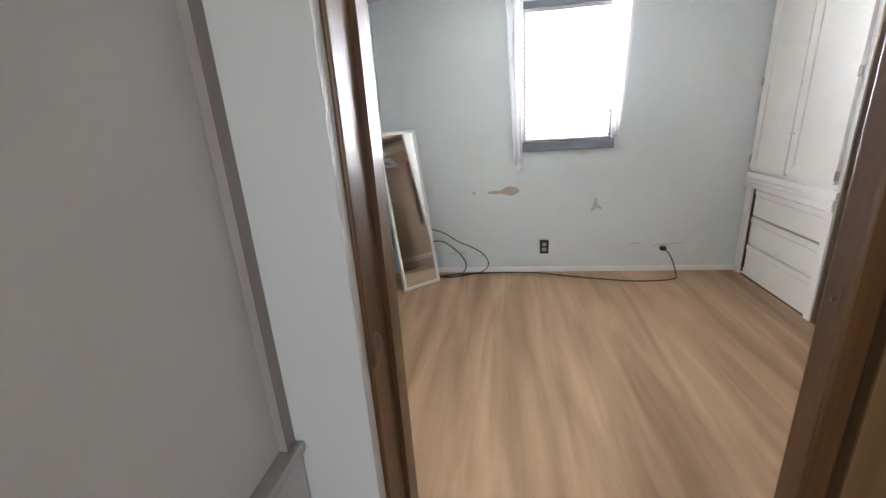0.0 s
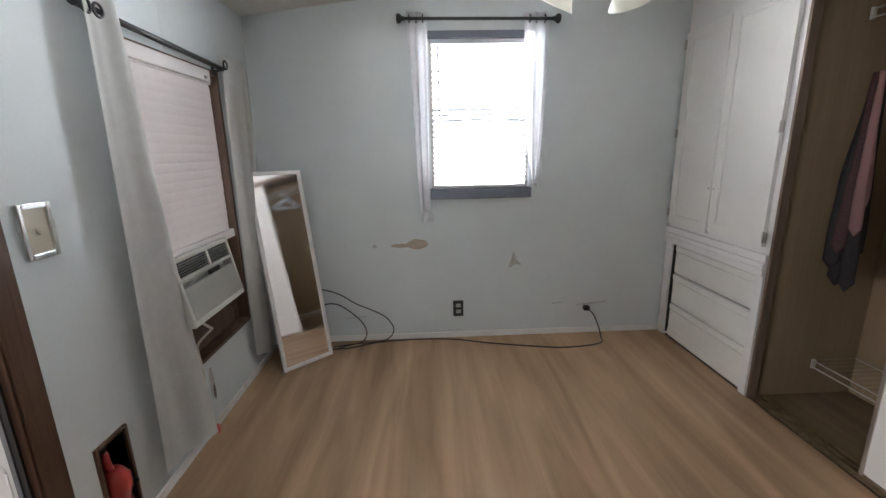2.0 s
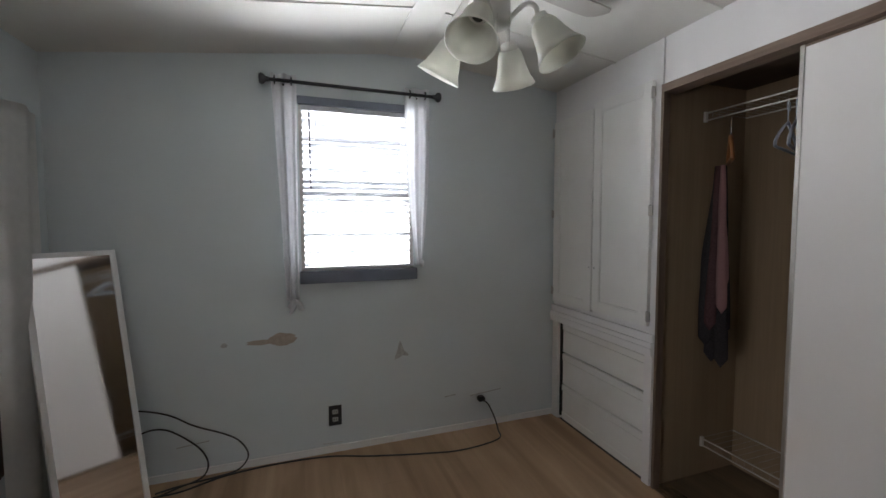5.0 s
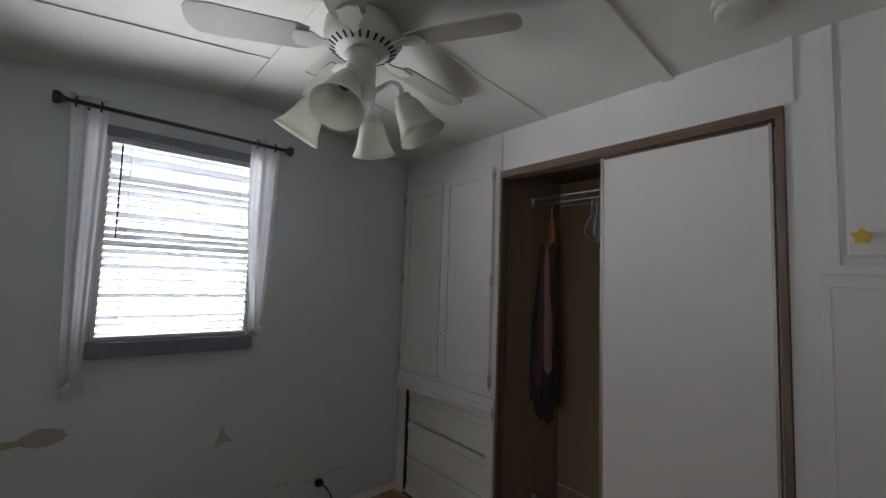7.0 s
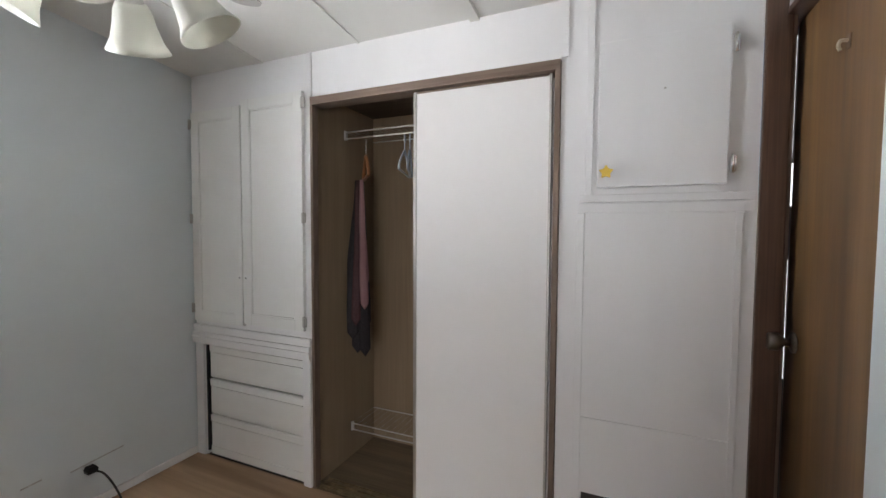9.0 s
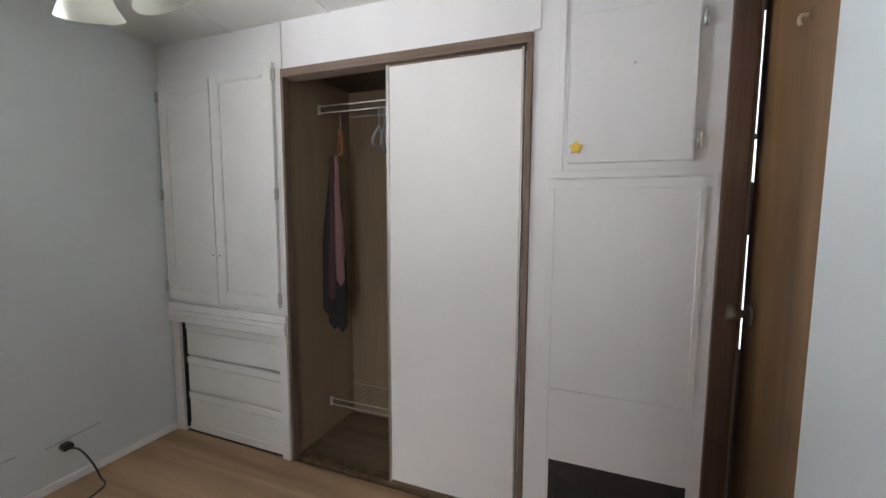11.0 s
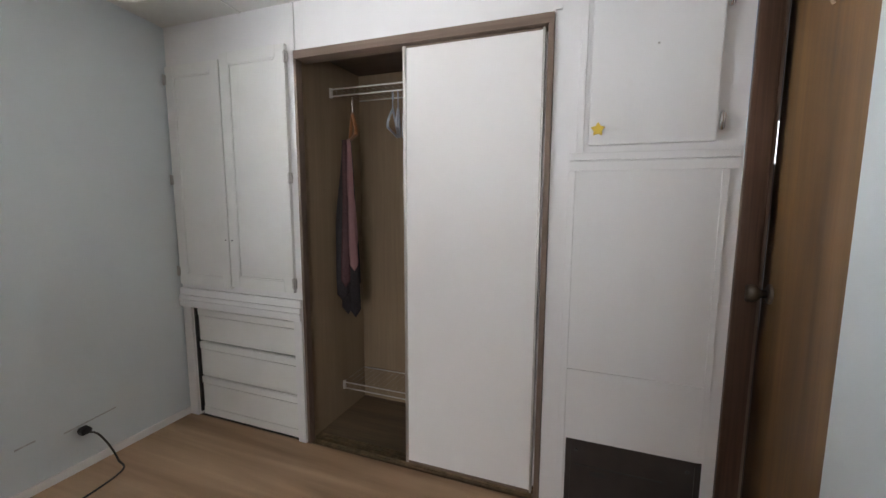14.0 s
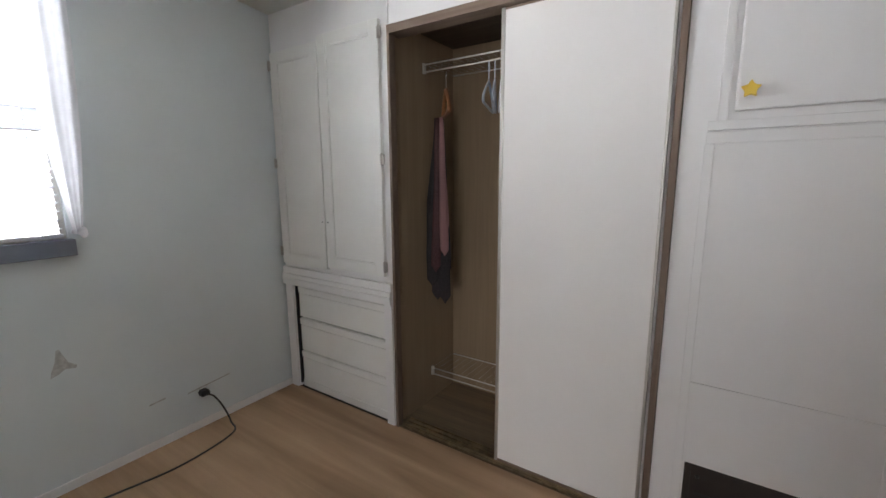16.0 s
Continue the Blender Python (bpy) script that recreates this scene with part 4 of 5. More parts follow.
def vent_grille():
    g = thing("return_vent", (W, 0.617, 0.03), "dark brown metal access vent at floor level", "vent")
    part("backing", boxes((W + 0.016, W + 0.022, 0.378, 0.855, 0.03, 0.318)), GRILLE, g)
    part("frame", boxes((W - 0.004, W + 0.016, 0.378, 0.398, 0.03, 0.318), (W - 0.004, W + 0.016, 0.835, 0.855, 0.03, 0.318), (W - 0.004, W + 0.016, 0.398, 0.835, 0.03, 0.05),
                        (W - 0.004, W + 0.016, 0.398, 0.835, 0.298, 0.318), bevel=0.001), GRILLE, g)
    part("sheet", one(W + 0.002, W + 0.010, 0.398, 0.835, 0.05, 0.298, 0.001), GRILLE, g, "flat dark brown metal sheet")
    for y, z in ((0.815, 0.27), (0.42, 0.27)):
        part("screw", lathe(bmesh.new(), [(0.0, 0.003), (0.005, 0.003), (0.007, 0.0)], 10, (W + 0.002, y, z), Matrix.Rotation(radians(-90), 4, "Y")), BLACK, g)
    part("label_plate", one(W - 0.0005, W + 0.0022, 0.70, 0.76, 0.170, 0.190, 0.0005), BLACK, g, "small dull label plate")
    part("latch_rail", one(W - 0.001, W + 0.003, 0.50, 0.82, 0.205, 0.211, 0.0005), BLACK, g)


vent_grille()


# ---------------------------------------------------------------- ceiling fan
FX, FY = 1.755, 1.95


def ceiling_fan():
    f = thing("ceiling_fan", (FX, FY, 2.27), "white five-blade ceiling fan with four frosted glass shades", "ceiling fan")
    c = (FX, FY, 0.20)
    part("canopy", lathe(bmesh.new(), [(0.070, 2.276), (0.074, 2.262), (0.066, 2.250)], 28, (FX, FY, 0)), FANWHITE, f)
    mot = part("motor_housing", lathe(bmesh.new(), [(0.05, 2.068), (0.112, 2.062), (0.134, 2.044), (0.138, 1.998), (0.124, 1.974), (0.090, 1.956), (0.062, 1.948)], 36, c), FANWHITE, f)
    for i in range(26):
        a = 2 * math.pi * i / 26
        bm = one(-0.004, 0.004, -0.013, 0.013, -0.0016, 0.0016)
        bm.transform(Matrix.Translation(c) @ Matrix.Rotation(a, 4, "Z") @ Matrix.Translation((0.107, 0, 1.9642)) @ Matrix.Rotation(radians(-28), 4, "Y") @ Matrix.Rotation(radians(90), 4, "Z"))
        part("vent_slot", bm, DARK, mot)
    part("switch_housing", lathe(bmesh.new(), [(0.060, 1.950), (0.066, 1.940), (0.052, 1.926), (0.050, 1.835), (0.058, 1.822), (0.050, 1.796), (0.020, 1.780), (0.0, 1.777)], 28, c), FANWHITE, f)
    for i in range(5):
        a = radians(12 + 72 * i)
        turn = Matrix.Translation(c) @ Matrix.Rotation(a, 4, "Z")
        bm = bmesh.new()
        out = [(0.18, -0.048), (0.22, -0.058), (0.47, -0.068), (0.535, -0.062), (0.555, -0.038), (0.56, 0.0), (0.555, 0.038), (0.535, 0.062), (0.47, 0.068), (0.22, 0.058), (0.18, 0.048)]
        slab(bm, out, "z", -0.003, 0.003)
        bm.transform(turn @ Matrix.Translation((0, 0, 1.975)) @ Matrix.Rotation(radians(11), 4, "X"))
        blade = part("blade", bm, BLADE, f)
        bm = bmesh.new()
        slab(bm, [(0.085, -0.012), (0.14, -0.014), (0.17, -0.036), (0.225, -0.034), (0.235, 0.0), (0.225, 0.034), (0.17, 0.036), (0.14, 0.014), (0.085, 0.012)], "z", -0.009, -0.0035)
        bm.transform(turn @ Matrix.Translation((0, 0, 1.975)) @ Matrix.Rotation(radians(11), 4, "X"))
        part("blade_iron", bm, FANWHITE, blade)
    c = (FX, FY, 0.172)
    for i in range(4):
        a = radians(45 + 90 * i)
        turn = Matrix.Translation(c) @ Matrix.Rotation(a, 4, "Z")
        arm = curve_points([(0.045, 0, 1.838), (0.100, 0, 1.872), (0.136, 0, 1.860), (0.148, 0, 1.822)])
        arm_ob = part("lamp_arm", tube(bmesh.new(), [turn @ Vector(p) for p in arm], 0.009, 10), FANWHITE, f)
        tilt = turn @ Matrix.Translation((0.148, 0, 1.820)) @ Matrix.Rotation(radians(-30), 4, "Y") @ Matrix.Scale(1.25, 4)
        part("socket", lathe(bmesh.new(), [(0.014, 0.006), (0.024, 0.0), (0.026, -0.028), (0.022, -0.032)], 20, (0, 0, 0), tilt), FANWHITE, arm_ob)
        bm = lathe(bmesh.new(), [(0.030, -0.018), (0.038, -0.035), (0.044, -0.065), (0.054, -0.098), (0.068, -0.124), (0.065, -0.124), (0.049, -0.094), (0.041, -0.065), (0.035, -0.036), (0.027, -0.020)], 28, (0, 0, 0), tilt)
        part("glass_shade", bm, FROST, f, "frosted white bell glass shade")
        bm = lathe(bmesh.new(), [(0.0, -0.036), (0.015, -0.036), (0.017, -0.030), (0.017, -0.018)], 16, (0, 0, 0), tilt)
        part("lamp_socket", bm, DARK, arm_ob, "dark empty bulb socket")
    for dx, dy, z in ((0.03, -0.045, 1.83), (-0.02, -0.05, 1.80)):
        part("pull_chain", tube(bmesh.new(), [(FX + dx, FY + dy, 2.03), (FX + dx, FY + dy, z + 0.085)], 0.0014, 5), STEEL, f)


ceiling_fan()


def smoke_alarm():
    x, y = 2.46, 1.0
    z = ceiling_height(x)
    s = thing("smoke_alarm", (x, y, z), "round white smoke alarm on the ceiling", "smoke alarm")
    tilt = Matrix.Rotation(radians(6.2), 4, "Y") @ Matrix.Scale(1.15, 4)
    part("base", lathe(bmesh.new(), [(0.068, 0.002), (0.068, -0.012), (0.062, -0.016)], 32, (x, y, z), tilt), FANWHITE, s)
    part("cover", lathe(bmesh.new(), [(0.060, -0.014), (0.060, -0.030), (0.052, -0.038), (0.0, -0.040)], 32, (x, y, z), tilt), FANWHITE, s)


smoke_alarm()


# ---------------------------------------------------------------- curtains and rods
def pleated(bm, top, bottom, u0, u1, b0, b1, out, folds, depth, place, gather=1.0, rows=26, cols=64, seed=0, ease=1.0):
    """A hanging cloth: place(u, w, z) gives the point; u along the wall, w off the wall."""
    rng = random.Random(seed)
    ph = rng.uniform(0, 6)
    grid = []
    for i in range(rows + 1):
        f = i / rows
        z = top + (bottom - top) * f
        line = []
        for k in range(cols + 1):
            s = k / cols
            g = f ** ease
            u = (u0 + (u1 - u0) * s) * (1 - g) + (b0 + (b1 - b0) * s) * g
            w = out + depth * (0.5 + 0.5 * gather * f) * (math.sin(s * folds * 2 * math.pi + ph + 0.6 * math.sin(f * 3)) + 0.35 * math.sin(s * folds * 4.3 * math.pi + f * 2 + ph))
            line.append(bm.verts.new(place(u, w, z + 0.006 * math.sin(s * folds * 2 * math.pi + ph) * (1 if i == 0 else 0.4))))
        grid.append(line)
    for a, b in zip(grid, grid[1:]):
        for k in range(cols):
            bm.faces.new((a[k], a[k + 1], b[k + 1], b[k])).smooth = True
    bmesh.ops.solidify(bm, geom=bm.faces[:], thickness=0.002)
    return bm


def ring(bm, centre, axis, r, thick):
    pts = []
    for k in range(17):
        a = 2 * math.pi * k / 16
        pts.append(Vector(centre) + (Vector((0, math.cos(a), math.sin(a))) if axis == "x" else Vector((math.cos(a), 0, math.sin(a)))) * r)
    return tube(bm, pts, thick, 6, False)


def west_curtains():
    rod = thing("curtain_rod", (0.055, 2.2, 1.752), "dark curtain rod over the side window", "curtain rod")
    part("rod", tube(bmesh.new(), [(0.038, 1.668, 1.745), (0.038, 2.580, 1.722)], 0.0115, 12), ROD, rod)
    for y, z in ((1.668, 1.745), (2.580, 1.722)):
        part("finial", lathe(bmesh.new(), [(0.0, -0.014), (0.011, -0.011), (0.0135, 0.0), (0.011, 0.011), (0.0, 0.014)], 14, (0.038, y, z), Matrix.Rotation(radians(90), 4, "X")), ROD, rod)
    for y, z in ((1.845, 1.729), (2.555, 1.711)):
        part("bracket", boxes((0.0, 0.008, y - 0.010, y + 0.010, z - 0.025, z + 0.025), (0.0, 0.036, y - 0.005, y + 0.005, z - 0.008, z + 0.002), bevel=0.001), ROD, rod)
    for u0, u1, b0, b1, bot, seed, label in ((1.665, 1.825, 1.620, 1.985, 0.045, 3, "white curtain panel hanging nearly to the floor"),
                                             (2.565, 2.86, 2.535, 2.80, 0.05, 5, "white curtain panel hanging behind the mirror")):
        c = thing("curtain", (0.058, (u0 + u1) / 2, bot), label, "curtain", "side window curtains")
        part("cloth", pleated(bmesh.new(), 1.785, bot, u0, u1, b0, b1, 0.054, 1.15, 0.020, lambda u, w, z: (max(0.012, w), u, z + 0.10 * (b1 - u) / (b1 - b0) * (1.785 - z) / 1.75), 0.6, seed=seed), CLOTH, c)
        for i in range(2 if u0 < 2 else 1):
            y = u0 + 0.03 + i * (u1 - u0 - 0.06) / 2
            part("grommet", ring(bmesh.new(), (0.052, y, 1.742), "x", 0.020, 0.0045), ROD, c, "dark metal grommet ring")


west_curtains()


def north_curtains():
    rod = thing("curtain_rod", (1.40, 2.93, 2.035), "dark grey curtain rod with knob finials", "curtain rod")
    part("rod", tube(bmesh.new(), [(0.965, 2.93, 2.047), (1.835, 2.93, 2.040)], 0.009, 12), ROD, rod)
    for x, z, s in ((0.965, 2.047, -1), (1.835, 2.040, 1)):
        part("finial", lathe(bmesh.new(), [(0.009, 0.0), (0.013, 0.008), (0.011, 0.014), (0.024, 0.026), (0.028, 0.038), (0.022, 0.048), (0.0, 0.050)], 18, (x, 2.93, z),
                             Matrix.Rotation(radians(90 * s), 4, "Y")), ROD, rod)
    for x, z in ((1.03, 2.046), (1.745, 2.041)):
        part("bracket", boxes((x - 0.012, x + 0.012, 2.990, 3.0, z - 0.035, z + 0.02), (x - 0.005, x + 0.005, 2.935, 2.992, z - 0.022, z - 0.012), bevel=0.001), ROD, rod)
    c = thing("curtain", (1.04, 2.93, 0.84), "sheer white curtain gathered, its end knotted", "curtain", "front window curtains")
    part("cloth", pleated(bmesh.new(), 2.082, 0.90, 0.968, 1.096, 1.020, 1.085, 2.935, 2.0, 0.012, lambda u, w, z: (u, w, z), -0.2, seed=8, ease=0.8), SHEER, c)
    bm = bmesh.new()
    rng = random.Random(4)
    for k in range(7):
        p0 = Vector((1.065, 2.935, 0.905))
        tip = Vector((1.065 + rng.uniform(-0.045, 0.05), 2.935 + rng.uniform(-0.02, 0.02), 0.82 + rng.uniform(0, 0.05)))
        tube(bm, [p0, p0.lerp(tip, 0.5) + Vector((rng.uniform(-0.01, 0.01), 0.0, 0.006)), tip], [0.012, 0.014, 0.006], 7)
    part("knotted_end", bm, SHEER, c)
    knotted = c
    c = thing("curtain", (1.78, 2.93, 1.05), "sheer white curtain looped and tucked at the sill", "curtain", "front window curtains")
    part("cloth", pleated(bmesh.new(), 2.078, 1.075, 1.672, 1.818, 1.738, 1.766, 2.935, 2.0, 0.012, lambda u, w, z: (u, w, z), -0.1, seed=11, ease=2.6), SHEER, c)
    bm = bmesh.new()
    for k in range(6):
        p0 = Vector((1.752, 2.94, 1.085))
        tip = Vector((1.765 + rng.uniform(-0.03, 0.05), 2.95 + rng.uniform(-0.02, 0.02), 1.045 + rng.uniform(0, 0.035)))
        tube(bm, [p0, p0.lerp(tip, 0.5) + Vector((0.006, 0, 0.004)), tip], [0.012, 0.014, 0.007], 7)
    part("tucked_end", bm, SHEER, c)
    for x, z in ((0.99, 2.047), (1.07, 2.046), (1.70, 2.041), (1.79, 2.040)):
        part("grommet", ring(bmesh.new(), (x, 2.93, z), "x", 0.020, 0.004), ROD, c if x > 1.4 else knotted, "dark metal grommet ring")


north_curtains()


# ---------------------------------------------------------------- air conditioner
def air_conditioner():
    x0, x1, y0, y1, z0, z1 = -0.30, 0.105, 1.89, 2.355, 0.588, 0.876
    a = thing("air_conditioner", (0.0, 2.12, z0), "ivory window air conditioner, tilted slightly outward", "air conditioner")
    part("case", one(x0, x1 - 0.05, y0 + 0.006, y1 - 0.006, z0, z1, 0.006), ACWHITE, a)
    fr = part("front_bezel", boxes((x1 - 0.05, x1, y0, y0 + 0.016, z0 - 0.004, z1 + 0.004), (x1 - 0.05, x1, y1 - 0.016, y1, z0 - 0.004, z1 + 0.004), (x1 - 0.05, x1, y0 + 0.016, y1 - 0.016, z0 - 0.004, z0 + 0.020),
                                   (x1 - 0.05, x1, y0 + 0.016, y1 - 0.016, z1 - 0.016, z1 + 0.004), (x1 - 0.05, x1, y0 + 0.016, y1 - 0.016, z1 - 0.098, z1 - 0.082), bevel=0.004), ACWHITE, a)
    part("outlet_recess", boxes((x1 - 0.045, x1 - 0.040, y0 + 0.016, y1 - 0.016, z1 - 0.082, z1 - 0.016)), DARK, fr)
    for i in range(22):
        y = y0 + 0.045 + i * (y1 - y0 - 0.09) / 21
        if abs(y - (y0 + y1) / 2) < 0.012:
            continue
        part("vane", one(x1 - 0.040, x1 - 0.006, y - 0.0015, y + 0.0015, z1 - 0.080, z1 - 0.018), ACGREY, fr)
    for ya, yb in ((y0 + 0.02, (y0 + y1) / 2 + 0.02), ((y0 + y1) / 2 + 0.035, y1 - 0.02)):
        for k in range(6):
            z = z1 - 0.078 + k * 0.0108
            part("louvre", one(x1 - 0.016, x1 - 0.006, ya, yb, z, z + 0.0045, 0.0005), BLACK, fr)
    part("divider", one(x1 - 0.03, x1 - 0.002, (y0 + y1) / 2 + 0.02, (y0 + y1) / 2 + 0.035, z1 - 0.084, z1 - 0.014, 0.002), ACWHITE, fr)
    part("control_panel", one(x1 - 0.006, x1 + 0.0015, (y0 + y1) / 2 - 0.01, (y0 + y1) / 2 + 0.085, z1 - 0.122, z1 - 0.102, 0.001), DARK, fr, "small dark control strip")
    g = part("intake_grille", one(x1 - 0.034, x1 - 0.005, y0 + 0.024, y1 - 0.016, z0 + 0.014, z1 - 0.126, 0.003), ACPANEL, a, "grey intake grille panel")
    for i in range(15):
        z = z0 + 0.020 + i * 0.0092
        part("grille_slat", one(x1 - 0.007, x1 - 0.0035, y0 + 0.030, y1 - 0.022, z, z + 0.0055, 0.0008), ACPANEL, g)
    a.rotation_euler = (0, radians(-10.7), 0)
    part("badge", one(x1 - 0.003, x1 + 0.001, y0 + 0.05, y0 + 0.085, z1 - 0.118, z1 - 0.108), SCRATCH, a, "small faint marking")
    c = thing("power_cord", (0.04, 1.9, 0.40), "pale air conditioner cord hanging from the unit", "cable")
    part("cord", tube(bmesh.new(), curve_points([(0.06, 1.97, 0.61), (0.095, 2.00, 0.560), (0.085, 2.03, 0.540), (0.060, 2.015, 0.515), (0.045, 1.975, 0.490), (0.035, 1.985, 0.440), (0.030, 2.006, 0.363), (0.028, 2.010, 0.310),
                                                 (0.026, 1.998, 0.270), (0.020, 1.985, 0.230)]), 0.0055, 8), WIRE, c)
    part("cord_plug", one(0.004, 0.040, 1.955, 2.000, 0.175, 0.240, 0.006), WIRE, c, "pale plug adapter box")
    solid("red_tag", lathe(bmesh.new(), [(0.0, 0.0), (0.013, 0.003), (0.015, 0.022), (0.012, 0.040), (0.004, 0.046), (0.0, 0.046)], 14, (0.030, 2.045, 0.0)), CORAL, "small coral-red cap on the floor by the curtain", "cap")


air_conditioner()


# ---------------------------------------------------------------- leaning mirror
def leaning_mirror():
    A, B = Vector((0.165, 2.575, 0.0)), Vector((0.407, 2.80, 0.0))      # foot of the frame
    u = (B - A).normalized()
    back_dir = Vector((-u.y, u.x, 0))
    h, lean = 1.185, 0.215
    up = (Vector((0, 0, h)) + back_dir * lean).normalized()
    n = u.cross(up)
    width, length = (B - A).length, Vector((0, lean, h)).length
    m = Matrix((( *u, 0), (*n, 0), (*up, 0), (0, 0, 0, 1))).transposed()
    m.translation = A + Vector((0, 0, 0.006))
    d = thing("leaning_mirror", A, "tall white-framed mirror leaning in the corner", "mirror")
    f, t = 0.022, 0.018

    def add(name, bm, mat, label=""):
        bm.transform(m)
        return part(name, bm, mat, d, label)

    add("frame", boxes((0, f, -0.004, t, 0, length), (width - f, width, -0.004, t, 0, length), (f, width - f, -0.004, t, 0, f), (f, width - f, -0.004, t, length - f, length), bevel=0.002), WHITE)
    add("glass", boxes((f, width - f, 0.010, 0.012, f, length - f)), MIRROR, "clear mirror glass")
    add("backing", boxes((f, width - f, 0.001, 0.0095, f, length - f)), DARK)


leaning_mirror()


# ---------------------------------------------------------------- small things on the walls and floor
def wall_outlet():
    x, z = 1.262, 0.214
    o = thing("wall_outlet", (x, 3.0, z), "black double wall outlet", "outlet")
    part("plate", one(x - 0.036, x + 0.036, 2.994, 3.0, z - 0.058, z + 0.058, 0.002), BLACK, o)
    for dz in (-0.022, 0.022):
        s = part("socket", one(x - 0.016, x + 0.016, 2.9915, 2.995, z + dz - 0.013, z + dz + 0.013, 0.002), ACGREY, o, "grey socket face")
        part("slots", boxes((x - 0.008, x - 0.005, 2.991, 2.9925, z + dz - 0.004, z + dz + 0.006), (x + 0.005, x + 0.008, 2.991, 2.9925, z + dz - 0.004, z + dz + 0.006)), BLACK, s)


wall_outlet()


def wall_switch():
    y, z = 1.416, 1.105
    s = thing("light_switch", (0, y, z), "bone light switch plate in a chrome frame", "light switch")
    part("plate", one(0.0, 0.006, y - 0.036, y + 0.036, z - 0.060, z + 0.060, 0.001), BONE, s)
    part("toggle", slab(bmesh.new(), [(0.006, z - 0.008), (0.018, z - 0.012), (0.018, z - 0.006), (0.006, z + 0.006)], "y", y - 0.005, y + 0.005), BONE, s)
    part("frame", boxes((0.0, 0.014, y - 0.050, y - 0.036, z - 0.076, z + 0.076), (0.0, 0.014, y + 0.036, y + 0.050, z - 0.076, z + 0.076),
                        (0.0, 0.014, y - 0.036, y + 0.036, z + 0.060, z + 0.076), (0.0, 0.014, y - 0.036, y + 0.036, z - 0.076, z - 0.060), bevel=0.004), CHROME, s, "shiny chrome frame")


wall_switch()


def extinguisher_niche():
    y0, y1, z0, z1 = 1.432, 1.548, 0.004, 0.395
    structure("niche_box", boxes((-0.10, -0.07, y0 - 0.01, y1 + 0.01, z0 - 0.01, z1 + 0.01)), DARK, "dark back of the wall niche", "wall")
    structure("niche_frame", boxes((-0.07, 0.010, y0 - 0.012, y0, z0 - 0.012, z1 + 0.012), (-0.07, 0.010, y1, y1 + 0.012, z0 - 0.012, z1 + 0.012), (-0.07, 0.010, y0, y1, z1, z1 + 0.012),
                                   (-0.07, 0.010, y0, y1, z0 - 0.012, z0), bevel=0.003), TRIM, "brown frame of a small wall niche", "trim")
    e = thing("fire_extinguisher", (-0.02, 1.49, z0), "small red fire extinguisher standing in a wall niche", "fire extinguisher")
    c = (-0.012, 1.49, z0)
    part("bottle", lathe(bmesh.new(), [(0.034, 0.002), (0.038, 0.010), (0.038, 0.150), (0.034, 0.165), (0.040, 0.185), (0.046, 0.21), (0.044, 0.245), (0.030, 0.270), (0.016, 0.285)], 28, c), RED, e)
    part("nozzle", lathe(bmesh.new(), [(0.016, 0.284), (0.013, 0.30), (0.011, 0.345), (0.008, 0.352), (0.0, 0.353)], 16, (c[0] - 0.004, c[1] - 0.012, z0)), RED, e)
    part("label", lathe(bmesh.new(), [(0.0388, 0.085), (0.0388, 0.145)], 28, c), WHITE, e, "white printed label")
    part("strap", lathe(bmesh.new(), [(0.0395, 0.058), (0.0395, 0.074)], 28, c), BLACK, e)
    part("strap_clip", boxes((c[0] + 0.020, c[0] + 0.056, c[1] + 0.018, c[1] + 0.030, z0 + 0.055, z0 + 0.075), (c[0] + 0.024, c[0] + 0.052, c[1] + 0.026, c[1] + 0.036, z0 + 0.20, z0 + 0.212), bevel=0.003), BLACK, e)


extinguisher_niche()


def extension_cord():
    c = thing("extension_cord", (1.2, 2.9, 0.0), "dark extension cord lying along the baseboard", "cable")
    run = [(2.168, 2.975, 0.185), (2.20, 2.945, 0.165), (2.235, 2.93, 0.09), (2.25, 2.90, 0.012), (2.20, 2.80, 0.006), (1.95, 2.76, 0.006), (1.72, 2.80, 0.006), (1.45, 2.87, 0.006), (1.22, 2.945, 0.006),
           (0.95, 2.965, 0.006), (0.70, 2.94, 0.006), (0.52, 2.87, 0.006), (0.40, 2.86, 0.006)]
    part("cable", tube(bmesh.new(), curve_points(run, 10), 0.0045, 8), CABLE, c)
    part("plug", slab(bmesh.new(), [(2.150, 0.176), (2.186, 0.176), (2.192, 0.192), (2.184, 0.206), (2.154, 0.206), (2.146, 0.192)], "y", 2.962, 2.995), BLACK, c, "black plug in the wall")
    for loop in ([(0.27, 2.90, 0.415), (0.33, 2.945, 0.405), (0.45, 2.965, 0.357), (0.563, 2.965, 0.283), (0.69, 2.965, 0.222), (0.768, 2.965, 0.168), (0.808, 2.962, 0.085), (0.760, 2.955, 0.020), (0.66, 2.945, 0.006), (0.50, 2.92, 0.006), (0.40, 2.89, 0.006)],
                 [(0.27, 2.90, 0.262), (0.32, 2.95, 0.280), (0.39, 2.965, 0.292), (0.467, 2.965, 0.266), (0.579, 2.965, 0.165), (0.619, 2.962, 0.075), (0.590, 2.950, 0.014), (0.50, 2.91, 0.006), (0.42, 2.86, 0.006)]):
        part("loop", tube(bmesh.new(), curve_points(loop, 8), 0.0042, 8), CABLE, c)


extension_cord()


def patch(name, outline, y, mat, label, thick=0.0015):
    """A thin flake of bare wall with an uneven outline of (x, z) pairs."""
    return structure(name, slab(bmesh.new(), outline, "y", y - thick, y), mat, label, "paint damage")


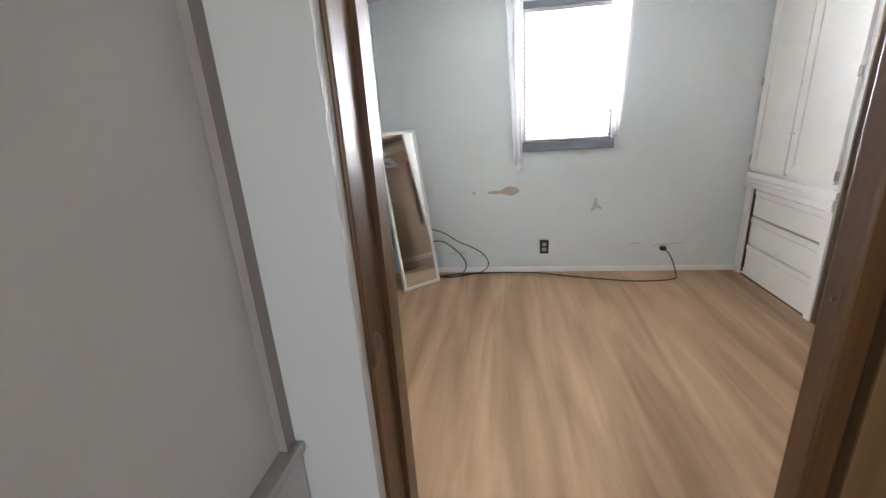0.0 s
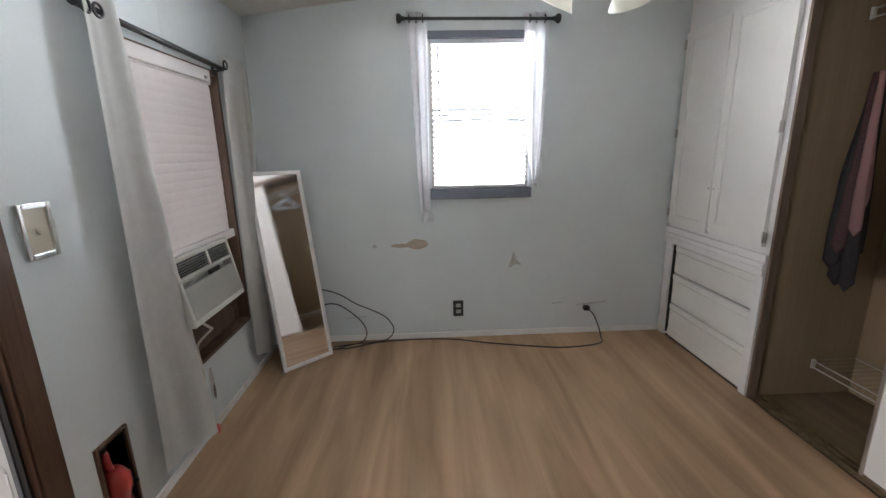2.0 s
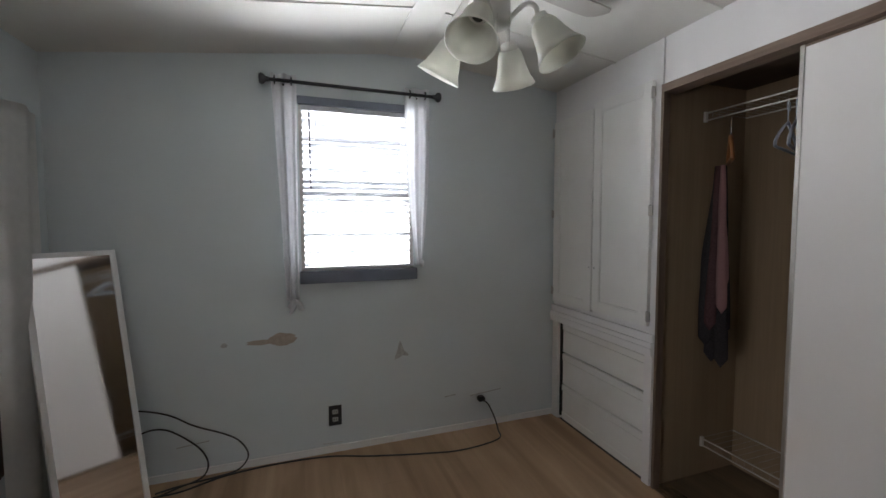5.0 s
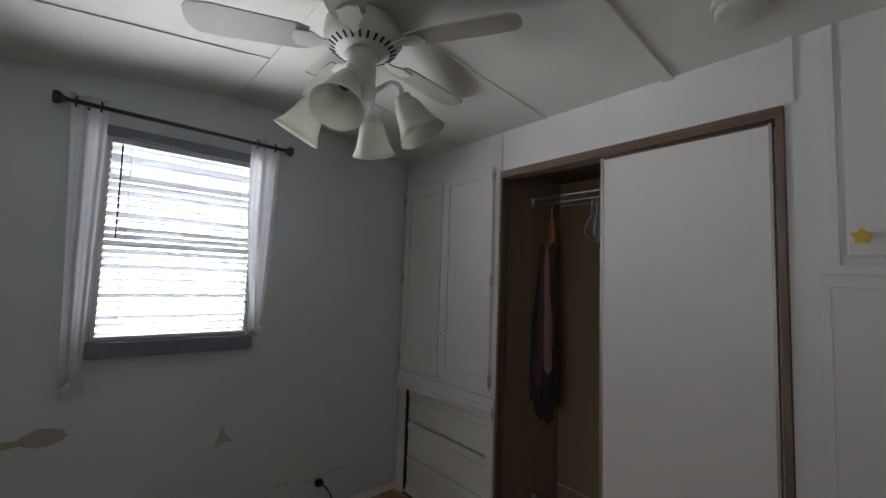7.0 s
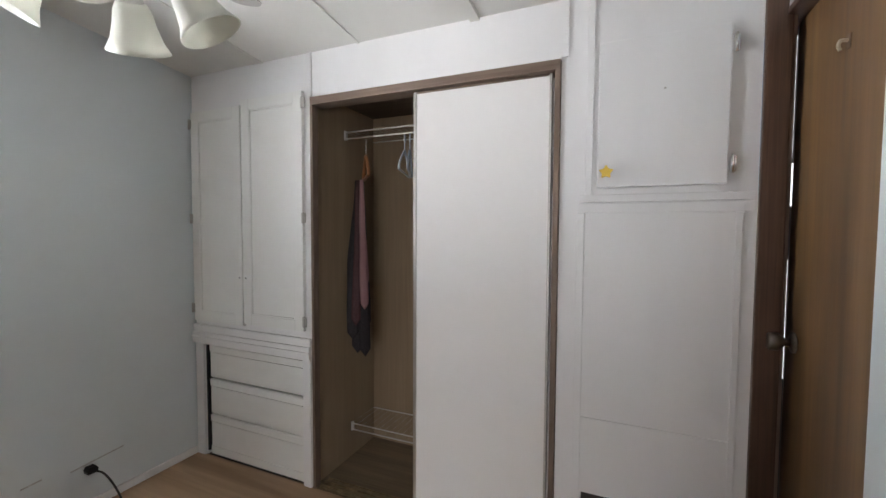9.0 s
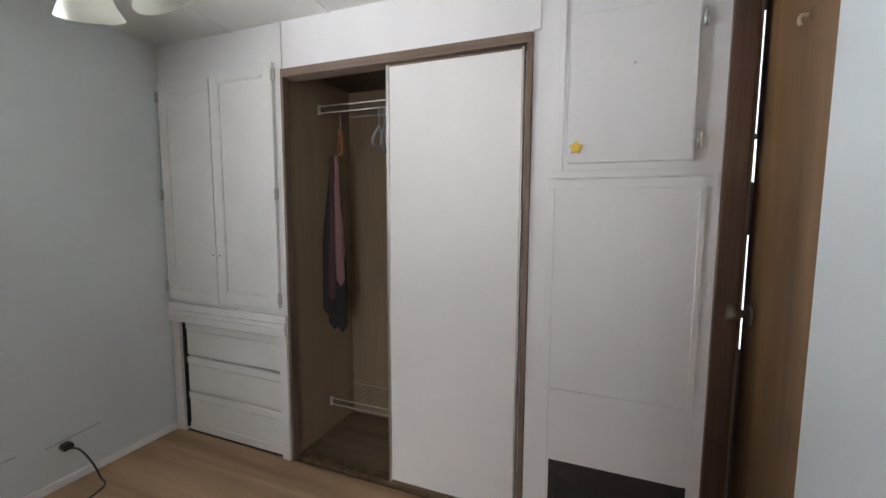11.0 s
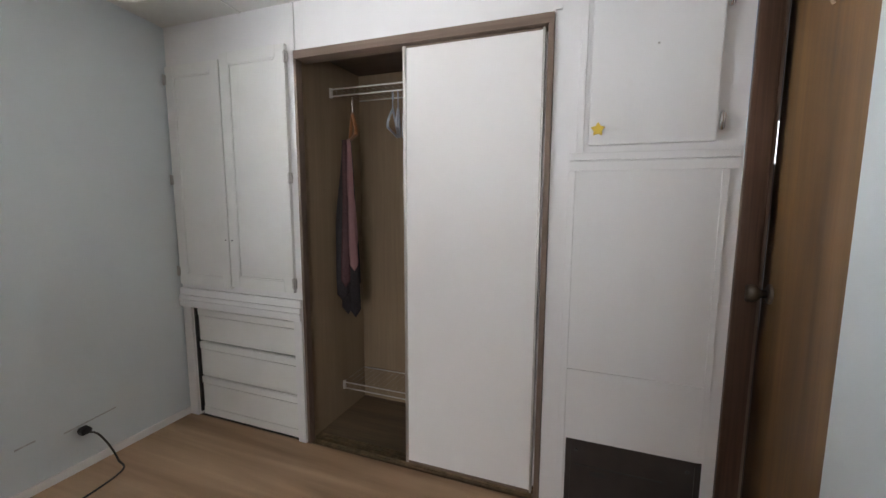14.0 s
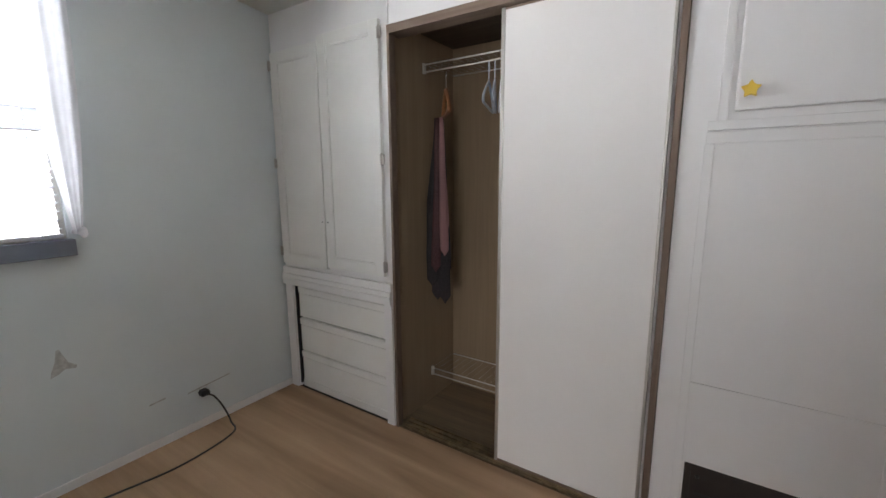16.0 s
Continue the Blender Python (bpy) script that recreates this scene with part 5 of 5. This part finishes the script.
def blob(cx, cz, rx, rz, seed, n=18, rough=0.28):
    rng = random.Random(seed)
    return [(cx + rx * math.cos(2 * math.pi * k / n) * (1 + rng.uniform(-rough, rough)), cz + rz * math.sin(2 * math.pi * k / n) * (1 + rng.uniform(-rough, rough))) for k in range(n)]


patch("paint_patch", blob(0.990, 0.684, 0.072, 0.034, 2, 26, 0.12), 3.0, STAIN, "peeled tan patch of bare plaster")
patch("paint_patch_tail", blob(0.895, 0.676, 0.085, 0.014, 5, 26, 0.16), 3.0, STAIN, "peeled tan patch of bare plaster", 0.0010)
patch("paint_patch_dot", blob(0.705, 0.675, 0.015, 0.012, 6), 3.0, SCRATCH, "small grey scuff on the wall")
patch("paint_patch_drip", [(1.640, 0.606), (1.650, 0.610), (1.658, 0.585), (1.672, 0.548), (1.698, 0.525), (1.694, 0.514), (1.660, 0.522), (1.640, 0.508), (1.612, 0.498), (1.616, 0.520), (1.632, 0.560)], 3.0, SCRATCH, "grey drip-shaped scuff on the wall")
patch("wall_slit", [(2.10, 0.205), (2.32, 0.225), (2.32, 0.231), (2.10, 0.211)], 3.0, SCRATCH, "thin dark scratch above the plug")
patch("wall_slit_low", [(1.93, 0.222), (2.00, 0.228), (2.0, 0.235), (1.93, 0.229)], 3.0, SCRATCH, "thin dark scratch on the wall")
patch("cut_line", [(1.19, 0.052), (1.30, 0.050), (1.30, 0.054), (1.19, 0.056)], 3.0, SCRATCH, "thin cut line above the baseboard")
patch("scuff_left", [(0.47, 0.16), (0.62, 0.175), (0.62, 0.180), (0.47, 0.166)], 3.0, SCRATCH, "thin scuff behind the cord")
structure("scuff_west", slab(bmesh.new(), blob(2.112, 0.225, 0.022, 0.080, 12, rough=0.16), "x", 0.0, 0.0015), SCRATCH, "grey scuff on the side wall", "paint damage")
structure("torn_hole", slab(bmesh.new(), blob(2.122, 0.175, 0.010, 0.040, 15, rough=0.2), "x", 0.0005, 0.0025), HOLE, "dark torn hole in the side wall", "paint damage")


# ---------------------------------------------------------------- floor planks, last
def planks(x0, x1, y0, y1, floor_ob, seed):
    rng = random.Random(seed)
    wide, long = 0.181, 1.22
    meshes = {}
    x = x0
    while x < x1 - 0.01:
        xe = min(x + wide, x1)
        y = y0 - rng.uniform(0, long)
        while y < y1:
            a, b = max(y, y0), min(y + long, y1)
            if b - a > 0.03:
                key = (round(xe - x, 3), round(b - a, 3))
                if key not in meshes:
                    meshes[key] = mesh_of("plank", one(0.0002, xe - x - 0.0002, 0.0002, b - a - 0.0002, -0.010, 0.0, 0.0004), FLOOR)
                ob = new("plank", meshes[key])
                ob.parent = floor_ob
                ob.matrix_basis = pose(x, a, 0)
            y += long
        x = xe


the_floor = bpy.data.objects["floor"]
planks(0.0, W, 0.21, YF, the_floor, 7)
planks(0.57, 1.46, -2.0, 0.21, the_floor, 9)
